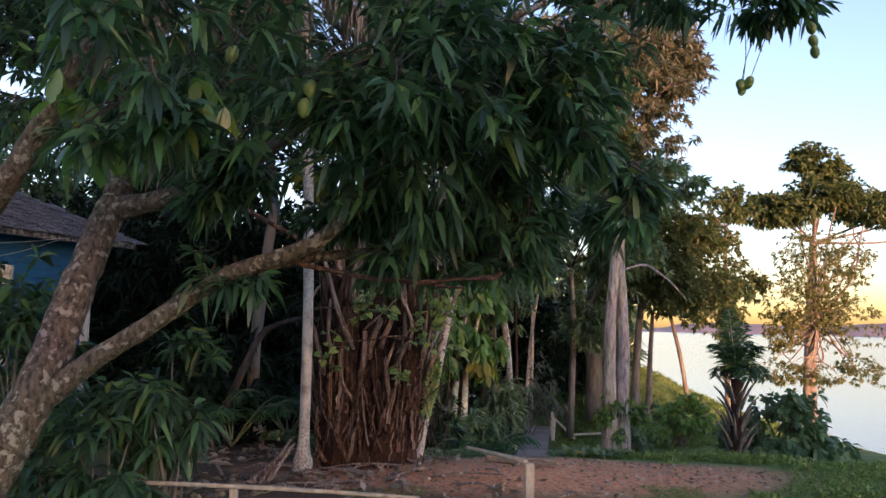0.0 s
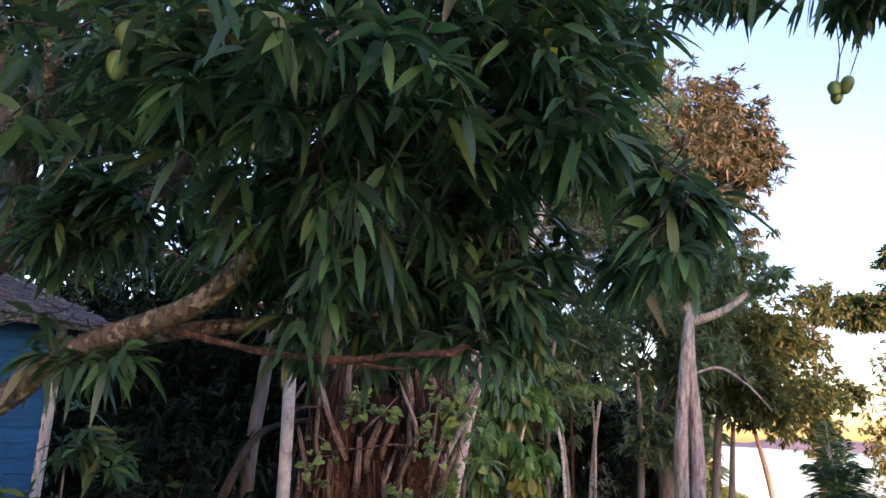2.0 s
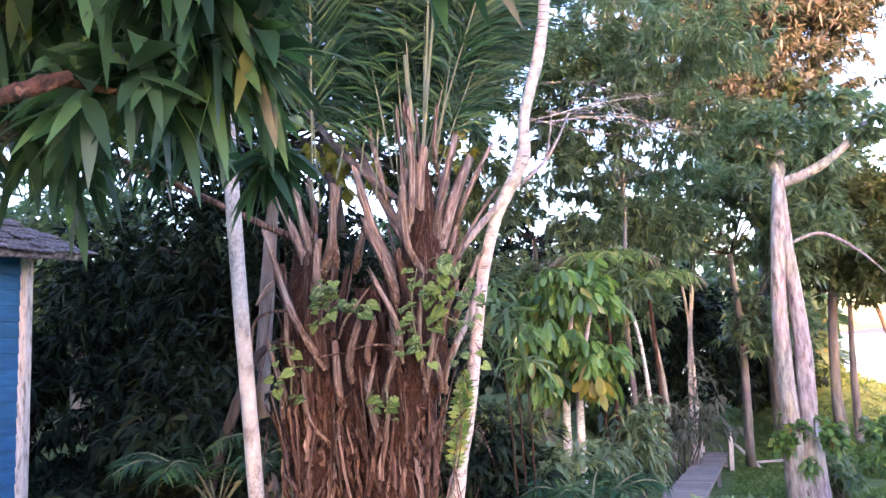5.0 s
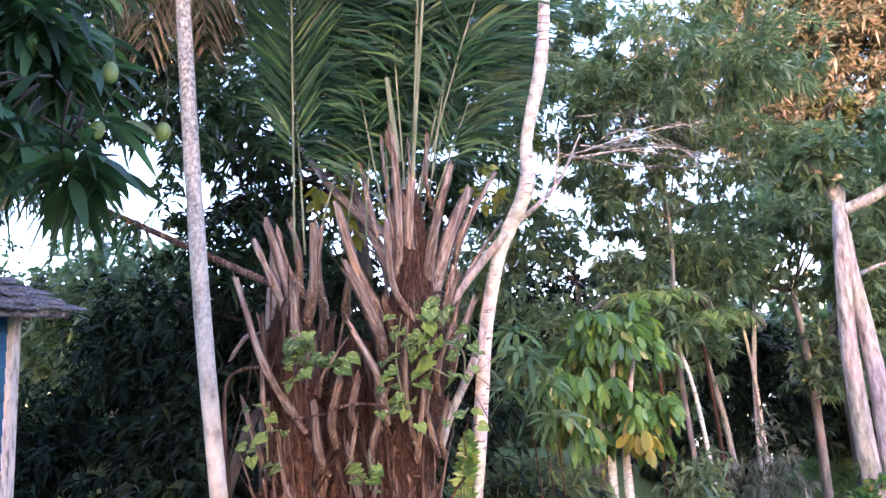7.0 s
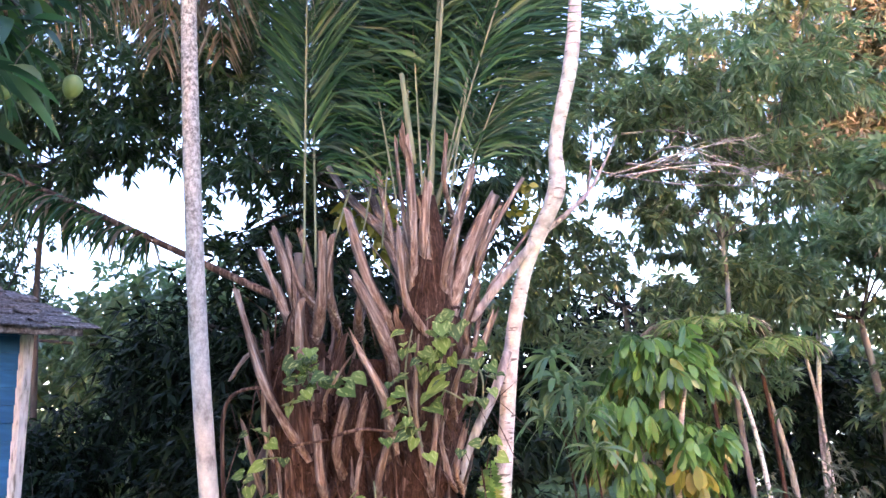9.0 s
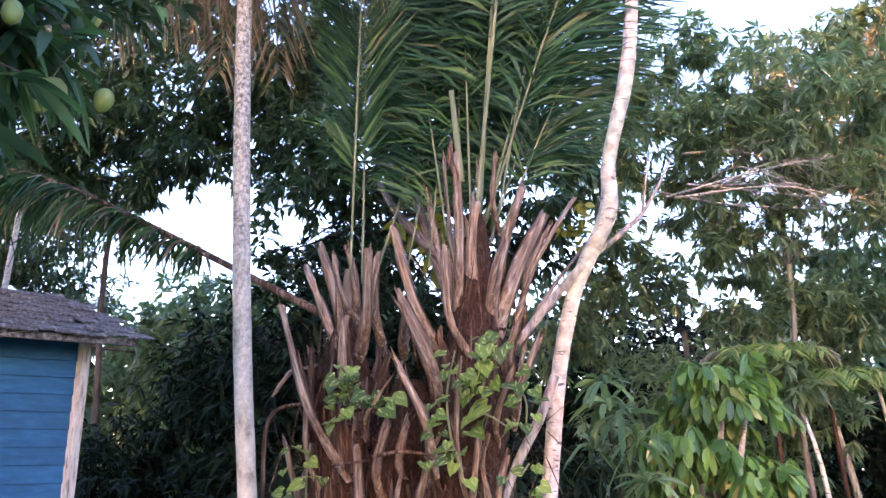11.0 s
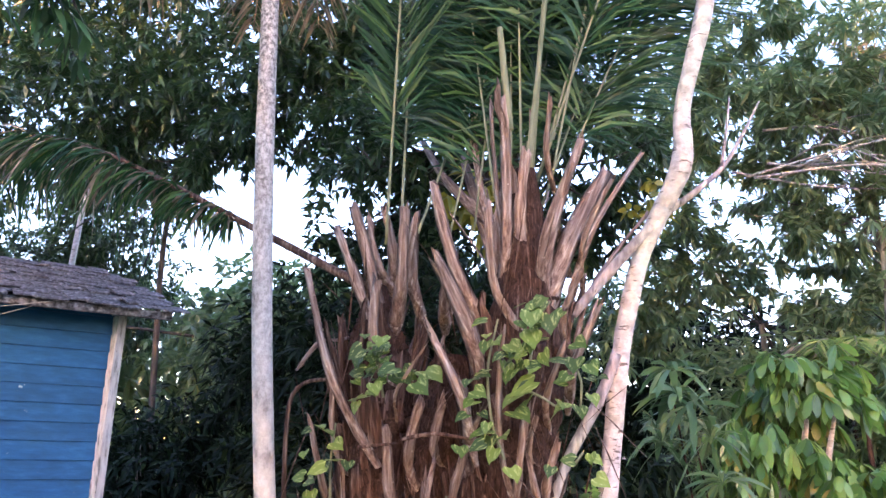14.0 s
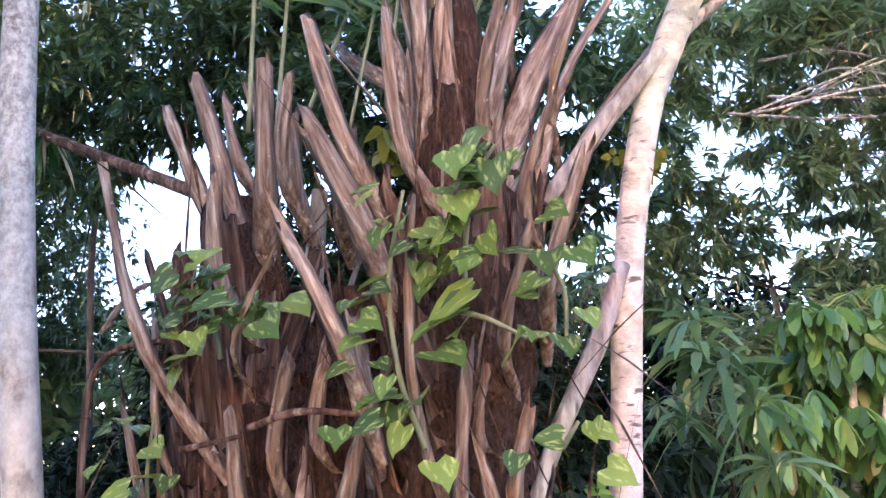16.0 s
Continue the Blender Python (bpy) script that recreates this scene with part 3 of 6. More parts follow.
# ---- the clump of stumpy palms with old leaf bases ----
def petiole_mesh(length, w0, w1, bend, seed):
    """An old leaf stalk: broad channelled foot, narrowing to a ragged cut end."""
    rng = np.random.default_rng(seed)
    n = 7
    v, f = [], []
    prof = [(-1, 0.35), (-0.55, -0.15), (0, -0.42), (0.55, -0.15), (1, 0.35), (0.45, 0.12), (0, 0.02), (-0.45, 0.12)]
    for i in range(n):
        s = i / (n - 1)
        w = w0 + (w1 - w0) * s ** 0.7
        y, z = bend * length * s ** 2, length * s
        jag = rng.normal(size=8) * (0.05 * length if i == n - 1 else 0.004)
        wob = rng.normal() * 0.012
        for j, (u, h) in enumerate(prof):
            v.append((u * w + wob, y + h * w * (0.75 + 0.3 * s), z + jag[j] * (0.4 if i < n - 1 else 1)))
    for i in range(n - 1):
        for j in range(8):
            f.append((i * 8 + j, i * 8 + (j + 1) % 8, (i + 1) * 8 + (j + 1) % 8, (i + 1) * 8 + j))
    f.append(tuple(range((n - 1) * 8, n * 8)))
    return np.array(v), f


STEMS = [((-1.56, 8.25), 2.75, 0.25), ((-0.74, 8.30), 3.05, 0.27)]


def build_palm_clump():
    ob = thing("palm_clump", (-1.15, 8.28, 0), "old stumpy palm clump bristling with brown cut leaf stalks", "palm")
    rng = np.random.default_rng(21)
    geos = [petiole_mesh(L, w0, w1, b, k) for k, (L, w0, w1, b) in enumerate(((0.62, 0.034, 0.020, 0.03), (0.8, 0.028, 0.018, 0.06), (0.5, 0.036, 0.022, 0.02), (0.9, 0.026, 0.015, 0.09), (0.38, 0.042, 0.028, -0.04), (0.6, 0.022, 0.015, 0.13), (0.7, 0.04, 0.020, -0.08), (0.45, 0.016, 0.011, 0.18)))]
    shapes = [mesh_data("leaf_base", *g, PETIOLE, True) for g in geos]
    o = origin(ob)
    extra = []
    boots = [mesh_data("leaf_boot", *petiole_mesh(L, w0, w1, b, 50 + k), OLD_PETIOLE, True) for k, (L, w0, w1, b) in enumerate(((0.46, 0.080, 0.036, -0.05), (0.38, 0.072, 0.044, 0.03), (0.54, 0.064, 0.026, 0.08), (0.40, 0.085, 0.030, -0.02)))]
    for (x, y), top, r in STEMS:
        lean = -0.06 if x < -1 else 0.06
        foot = x * 0.9 - (0.115 if x < -1 else 0.36)
        low = x if x < -1 else x - 0.19
        line = [(foot, y, -0.05), (low, y, 0.8), (x + lean, y, 1.9), (x + 1.5 * lean, y, top - (0.3 if x < -1 else 0.0))]
        part("stem", tube(line, [r * 1.0, r * 0.98, r * 0.85, r * 0.22], 34, 90, 0.07, int(top * 10)), FIBRE, ob, "shaggy brown fibrous stem")

        def middle(z):
            return np.interp(z, (0, 0.8, 1.9, top), (foot, low, x + lean, x + 1.5 * lean))

        def set_base(me, p, a, tilt, lean_side, twist, sc, stretch):
            m = new("leaf_base", me)
            m.parent = ob
            rot = Matrix.Rotation(a - math.pi / 2, 4, "Z") @ Matrix.Rotation(lean_side, 4, "Y") @ Matrix.Rotation(-tilt, 4, "X") @ Matrix.Rotation(twist, 4, "Z")
            m.matrix_local = Matrix.Translation(p - o) @ rot @ Matrix.Diagonal((sc, sc, sc * stretch, 1))
        # thin upright stalks crowd the foot and thin out upwards
        for k in range(120):
            z = 0.02 + (top - 0.05) * (k / 120.0) ** 0.85
            a = k * 2.39996 + rng.normal() * 0.2
            jit = rng.normal(size=6)
            front = math.sin(a) < 0.35
            if (0.75 < z < 1.9 and (front or k % 3)) or (z > 1.9 and (k % 4 or x < -1 or abs(math.cos(a)) > 0.6)):
                continue
            up = np.clip((z - 1.1) / 1.4, 0, 1)
            tilt = 0.05 + 0.40 * up + jit[0] * (0.08 + 0.10 * up) - 0.22 * (z > top - 0.4)
            rr = r * (1.12 - 0.48 * up) + 0.03 * jit[1]
            set_base(shapes[rng.integers(len(shapes))], np.array((middle(z) + rr * math.cos(a), y + rr * math.sin(a), z)), a, tilt, jit[2] * 0.18, jit[3] * 0.5, rng.uniform(0.7, 1.1), rng.uniform(0.8, 1.25))
        # broad boots clasping the stem
        for k in range(58):
            z = 0.45 + 1.5 * k / 58.0
            a = k * 2.39996 + 0.7 + rng.normal() * 0.12
            up = np.clip((z - 1.2) / 1.2, 0, 1)
            rr = r * (0.88 - 0.2 * up)
            set_base(boots[k % 4], np.array((middle(z) + rr * math.cos(a), y + rr * math.sin(a), z)), a, 0.10 + 0.16 * up + rng.normal() * 0.05, rng.normal() * 0.14, rng.normal() * 0.15, rng.uniform(0.75, 1.05), rng.uniform(0.8, 1.1))
        # shorter stubs pressed close to the stem between them
        for k in range(95):
            z, a = rng.uniform(-0.02, 0.85), rng.uniform(0, 6.28)
            rr = r * rng.uniform(1.0, 1.22)
            v, f = geos[rng.integers(len(geos))]
            sc = rng.uniform(0.5, 0.95)
            rot = Matrix.Rotation(a - math.pi / 2, 4, "Z") @ Matrix.Rotation(rng.normal() * 0.30, 4, "Y") @ Matrix.Rotation(-0.06 - abs(rng.normal()) * 0.10, 4, "X") @ Matrix.Rotation(rng.normal() * 0.9, 4, "Z")
            extra.append((np.asarray(v) * (sc, sc, sc * 0.9) @ np.array(rot.to_3x3()).T + (middle(z) + rr * math.cos(a), y + rr * math.sin(a), z), f))
    tagged(part("dry_stub", join(extra), OLD_PETIOLE, ob), kind="stuff")
    part("fibre_mat", tube([(-1.30, 8.34, -0.05), (-1.24, 8.34, 0.8), (-1.17, 8.33, 1.6), (-1.13, 8.32, 2.0)], (0.24, 0.24, 0.22, 0.10), 34, 60, 0.09, 17), FIBRE, ob, "matted brown fibre between the stems")
    # stalks that stand out: foot x and z, tip x and z, depth, half width, and the tip's depth where it leans away
    stalks_left = [(-1.48, 1.5, -1.75, 2.44, 7.75, 0.034), (-1.59, 2.2, -1.76, 2.76, 8.0, 0.036), (-1.56, 2.17, -1.72, 2.94, 8.1, 0.042), (-1.66, 2.5, -1.7, 2.89, 8.25, 0.036), (-1.38, 2.22, -1.29, 2.82, 8.05, 0.042), (-1.63, 2.51, -1.63, 2.97, 8.3, 0.034), (-1.42, 1.9, -1.38, 2.39, 7.92, 0.040), (-1.20, 1.69, -0.90, 1.95, 7.70, 0.012), (-1.46, 2.34, -1.42, 2.79, 8.35, 0.036), (-1.45, 2.4, -1.31, 2.85, 8.2, 0.040), (-1.82, 2.08, -1.9, 1.91, 7.9, 0.018),
                   (-1.69, 1.30, -1.68, 1.90, 7.95, 0.034), (-1.25, 1.30, -1.08, 1.74, 7.96, 0.046), (-1.30, 1.12, -1.26, 1.56, 7.90, 0.038), (-1.10, 1.42, -0.96, 1.72, 7.98, 0.034), (-1.72, 1.0, -1.86, 1.62, 7.98, 0.030), (-1.48, 0.85, -1.52, 1.40, 7.88, 0.034), (-1.23, 2.25, -1.09, 2.58, 8.3, 0.034)]
    stalks_mid = [(-0.69, 1.55, -0.85, 2.01, 7.68, 0.026), (-1.12, 2.9, -2.2, 4.05, 8.42, 0.042, 9.55), (-0.8, 2.3, -1.6, 3.66, 8.22, 0.046, 9.2), (-0.92, 2.2, -1.12, 2.95, 8.1, 0.043), (-0.78, 1.92, -1.02, 2.5, 7.95, 0.048), (-0.67, 2.1, -0.7, 2.72, 7.98, 0.046), (-0.67, 2.4, -0.63, 3.38, 8.05, 0.034), (-1.06, 3.0, -1.40, 4.07, 8.4, 0.025, 9.0), (-0.54, 3.0, -0.46, 3.44, 8.3, 0.020), (-0.65, 2.45, -0.55, 3.09, 8.15, 0.050), (-0.83, 2.35, -0.74, 2.95, 8.25, 0.044),
                  (-0.84, 1.36, -0.81, 1.76, 7.92, 0.032), (-1.04, 1.1, -0.93, 1.44, 7.86, 0.022), (-0.90, 1.50, -0.71, 1.66, 7.95, 0.020), (-0.90, 1.14, -0.76, 1.48, 7.88, 0.026), (-0.96, 0.8, -1.02, 1.25, 7.9, 0.03)]
    stalks_right = [(-0.56, 2.22, -0.37, 3.28, 8.1, 0.041, 8.5), (-0.47, 2.26, -0.30, 3.11, 8.15, 0.055, 8.7), (-0.47, 2.35, -0.12, 3.29, 8.3, 0.027, 8.9), (-0.49, 2.1, -0.09, 2.84, 8.36, 0.028, 8.8), (-0.37, 1.75, -0.14, 2.16, 8.08, 0.025), (-0.53, 2.6, -0.36, 3.06, 8.35, 0.028), (-0.42, 2.45, -0.14, 2.92, 8.38, 0.024), (-0.6, 1.3, -0.52, 2.03, 7.8, 0.018), (-0.40, 2.0, -0.24, 2.33, 8.1, 0.028), (-0.49, 1.62, -0.31, 1.97, 8.05, 0.020), (-0.56, 2.30, -0.38, 2.78, 8.15, 0.040),
                    (-0.50, 1.22, -0.38, 1.50, 8.08, 0.026), (-0.50, 1.22, -0.50, 1.45, 8.02, 0.018), (-0.62, 1.15, -0.50, 1.64, 8.0, 0.023), (-0.56, 1.42, -0.47, 1.62, 8.05, 0.019)]
    for k, (x0, z0, x1, z1, y, w, *back) in enumerate(stalks_left + stalks_mid + stalks_right):
        a, b = np.array((x0, y + 0.08, z0)), np.array((x1, back[0] if back else y - 0.04, z1))
        a = a - unit(b - a) * 0.12
        n = 9
        s = np.linspace(0, 1, n)
        bow = rng.normal() * 0.012
        d = unit(b - a)
        side = unit(np.cross(d, (rng.normal() * 0.5, -1.0, 0.1)))
        nor = np.cross(side, d)
        prof = np.array([(-1, 0.30), (-0.6, -0.30), (0, -0.55), (0.6, -0.30), (1, 0.30), (0.5, 0.10), (0, 0.0), (-0.5, 0.10)])
        wid = w * 1.02 * np.interp(s, (0, 0.25, 1), (1.3, 1.0, 0.74)) * (1 + 0.05 * rng.normal(size=n))
        v = np.zeros((n, 8, 3))
        v[..., 0] = prof[None, :, 0] * wid[:, None] + (np.sin(s * math.pi) * bow)[:, None]
        v[..., 1] = prof[None, :, 1] * wid[:, None] * 0.9 - (np.sin(s * math.pi) * 0.03)[:, None]
        v[..., 2] = (s * np.linalg.norm(b - a))[:, None]
        v[1:-1, :, :2] += rng.normal(size=(n - 2, 8, 2)) * 0.0025
        v[-1, :, 2] += rng.normal(size=8) * 0.035
        v[0, :, 2] -= 0.05
        v[:4, :, 1] += np.array((0.16, 0.09, 0.045, 0.015))[:, None]
        v[0, :, 0] *= 0.5
        f = [(i * 8 + j, i * 8 + (j + 1) % 8, i * 8 + 8 + (j + 1) % 8, i * 8 + 8 + j) for i in range(n - 1) for j in range(8)] + [tuple(range((n - 1) * 8, n * 8))]
        m = new("leaf_base", mesh_data("leaf_base", v.reshape(-1, 3), f, PETIOLE, True))
        m.parent = ob
        m.matrix_local = Matrix.Translation(a - o) @ Matrix(np.column_stack((side, -nor, d)).tolist()).to_4x4()
    for pts, r in (([(-1.93, 7.86, 1.0), (-1.95, 7.85, 1.5), (-1.93, 7.85, 1.74), (-1.82, 7.86, 1.83), (-1.62, 7.9, 1.84)], (0.014, 0.014, 0.013, 0.012, 0.010)), ([(-1.10, 7.78, 1.51), (-0.9, 7.76, 1.535), (-0.70, 7.78, 1.51)], (0.010, 0.011, 0.007)), ([(-1.37, 7.78, 1.47), (-1.13, 7.78, 1.49)], (0.010, 0.007))):
        part("dry_stick", tube(pts, r, 6, 14, 0.06), OLD_PETIOLE, ob, "thin dry stick caught in the stalks")
    part("green_stub", tube([(-0.62, 8.05, 3.2), (-0.625, 8.0, 3.5), (-0.63, 7.95, 3.80)], (0.022, 0.020, 0.016), 8, 9, 0.03), RACHIS, ob, "grey-green cut frond stub")
    # loose fibres and dry hanging strips
    n = 300
    st = rng.integers(0, 2, n)
    ang = rng.uniform(0, 6.28, n)
    zz = rng.uniform(0.05, 2.3, n)
    rr = rng.uniform(0.26, 0.46, n)
    sx, sy = np.array([s[0][0] for s in STEMS])[st], np.array([s[0][1] for s in STEMS])[st]
    base = np.stack((sx + rr * np.cos(ang), sy + rr * np.sin(ang), zz), -1)
    way = np.stack((np.cos(ang) * 0.3, np.sin(ang) * 0.3, rng.choice((-1.0, 1.0), n)), -1) + rng.normal(size=(n, 3)) * 0.35
    tagged(part("dry_fibre", leaves(base, way, rng.uniform(0.25, 0.7, n), 0.006, 0.1), OLD_PETIOLE, ob, smooth=False), kind="stuff")
    # green fronds rising from both crowns
    fr = [((-1.56, 8.2, 2.7), (0.01, 0.02, 1.0), 4.4, 0.75, 0.20, 0.0, 0.1), ((-1.55, 8.34, 2.7), (-0.16, 0.25, 1.0), 3.8, 0.75, 0.22, 0.06, 0.6), ((-1.5, 8.4, 2.7), (0.12, 0.35, 1.0), 3.8, 0.8, 0.22, 0.08, 0.3),
          ((-0.60, 8.22, 3.0), (0.12, 0.02, 1.0), 4.4, 0.95, 0.34, 0.03, 0.35), ((-0.62, 8.3, 3.0), (0.07, 0.06, 1.0), 4.6, 0.95, 0.30, 0.03, 0.1), ((-0.80, 8.42, 3.0), (-0.10, 0.22, 1.0), 4.2, 0.95, 0.20, 0.06, 0.8),
          ((-0.62, 8.40, 3.0), (0.20, 0.22, 1.0), 4.2, 1.0, 0.22, 0.10, 0.2), ((-0.74, 8.46, 3.0), (-0.02, 0.40, 1.0), 4.0, 0.95, 0.2, 0.12, 1.6), ((-0.9, 8.4, 2.95), (-0.2, 0.15, 1.0), 4.0, 0.9, 0.2, 0.05, 0.5),
          ((-0.64, 8.38, 3.0), (0.03, 0.12, 1.0), 4.4, 1.05, 0.24, 0.04, 0.6), ((-0.55, 8.44, 3.0), (0.16, 0.14, 1.0), 4.4, 1.05, 0.24, 0.06, -0.3), ((-0.70, 8.36, 3.0), (-0.05, 0.10, 1.0), 4.3, 1.0, 0.24, 0.03, 0.0), ((-0.58, 8.34, 3.0), (0.30, 0.12, 1.0), 4.0, 1.0, 0.22, 0.16, 0.0), ((-0.7, 8.5, 3.0), (0.12, 0.55, 1.0), 4.0, 1.0, 0.2, 0.16, 0.4),
          ((-0.9, 8.52, 2.9), (-0.12, 0.30, 1.0), 4.2, 1.0, 0.12, 0.08, 0.5), ((-1.1, 8.5, 2.8), (-0.02, 0.25, 1.0), 4.2, 1.0, 0.12, 0.06, 0.75), ((-0.85, 8.56, 2.9), (0.05, 0.30, 1.0), 4.4, 1.05, 0.12, 0.08, 0.45), ((-0.66, 8.55, 2.9), (0.22, 0.30, 1.0), 4.2, 1.05, 0.12, 0.12, 0.3), ((-1.3, 8.5, 2.7), (0.10, 0.20, 1.0), 4.2, 0.95, 0.14, 0.04, 0.55), ((-0.6, 8.56, 2.9), (0.34, 0.22, 1.0), 3.8, 1.0, 0.14, 0.2, 0.5)]
    for k, (root, way, ln, ll, bare, droop, tw) in enumerate(fr):
        r, b = frond(root, way, ln, ll, 150, bare, droop, 0.08 if k == 0 else 0.42, 0.0145, seed=70 + k, thick=0.010 if k < 3 else 0.014 if k < 5 else 0.008, twist=tw, forward=1.35 if k < 3 else 0.85 if k < 8 else 1.15, wild=0.14 if k < 8 else 0.30)
        f = part("frond", r, RACHIS, ob, "long green feather frond")
        part("leaf_feather", b, PALM_LEAF, f, smooth=False)
    # the low frond that reaches out over the hut
    pts = [(-1.70, 8.2, 2.44), (-2.54, 8.2, 2.88), (-3.63, 8.2, 3.45), (-4.7, 8.2, 3.98), (-5.7, 8.2, 4.36), (-6.7, 8.15, 4.5), (-7.6, 8.1, 4.4)]
    line = smooth_line(pts, 60)
    f = part("frond", tube(pts, [0.030, 0.024, 0.016, 0.008], 8, 40), OLD_PETIOLE, ob, "low frond with hanging leaflets")
    for mat, per, nm in ((PALM_LEAF, 18, "leaf_feather"), (DEAD_LEAF, 4, "dry_leaf_feather")):
        i = np.repeat(np.arange(14, 60), per)
        sgn = np.tile((1.0, -1.0), len(i) // 2)[:, None]
        tan = unit(np.gradient(line, axis=0))[i]
        way = unit(np.array((0.0, 1.0, 0.0)) * sgn * 0.5 + tan * 0.45 - UP * 0.35 + rng.normal(size=(len(i), 3)) * 0.30)
        part(nm, leaves(line[i] + rng.normal(size=(len(i), 3)) * 0.02, way, np.interp(i, (14, 30, 60), (0.20, 0.42, 0.80)) * rng.uniform(0.5, 1.15, len(i)), 0.014, rng.uniform(0.5, 1.3, len(i)), 0.4, rng.normal(size=(len(i), 3)) + UP, LEAF_FINE), mat, f, smooth=False)


build_palm_clump()


# ---- leaning white-barked tree beside the clump ----
def build_white_tree():
    ob = thing("white_tree", (-0.66, 8.92, 0), "leaning slender tree with chalky white ringed bark", "tree")
    line = [(-0.67, 8.93, -0.05), (-0.57, 8.87, 0.5), (-0.45, 8.82, 0.98), (-0.27, 8.72, 1.98), (-0.12, 8.67, 2.5), (0.0, 8.65, 2.74), (0.17, 8.62, 3.04), (0.21, 8.6, 3.4), (0.38, 8.56, 3.95), (0.48, 8.55, 4.6), (0.62, 8.6, 6.0), (0.75, 8.8, 7.2)]
    part("trunk", tube(line, [0.075, 0.060, 0.055, 0.052, 0.051, 0.053, 0.060, 0.046, 0.050, 0.043, 0.04, 0.03], 12, 90, 0.03, 5), WHITE_BARK, ob)
    for pts, r in (([(-0.27, 8.66, 2.0), (-0.36, 8.6, 1.75), (-0.50, 8.5, 1.45), (-0.58, 8.42, 1.2)], (0.030, 0.032, 0.03, 0.026)), ([(0.02, 8.66, 2.76), (0.18, 8.72, 2.88), (0.34, 8.85, 3.06), (0.46, 8.9, 3.26), (0.56, 9.0, 3.5)], (0.026, 0.019, 0.014, 0.010, 0.005)), ([(0.34, 8.85, 3.06), (0.40, 8.8, 3.3), (0.42, 8.85, 3.5)], (0.010, 0.007, 0.004)),
                   ([(-0.02, 8.62, 2.70), (-0.22, 8.55, 2.48), (-0.44, 8.45, 2.2)], (0.03, 0.03, 0.026))):
        part("limb", tube(pts, r, 8, rough=0.05, seed=int(r[0] * 1000)), PALE_BARK, ob)
    rng = np.random.default_rng(8)
    c, d = in_blob(260, (0.9, 9.4, 7.6), (1.9, 1.6, 1.3), rng=rng)
    part("crown", rosettes(c, d, 8, 0.22, 0.035, 0.2, rng=rng), FAR_LEAF, ob, smooth=False)


build_white_tree()


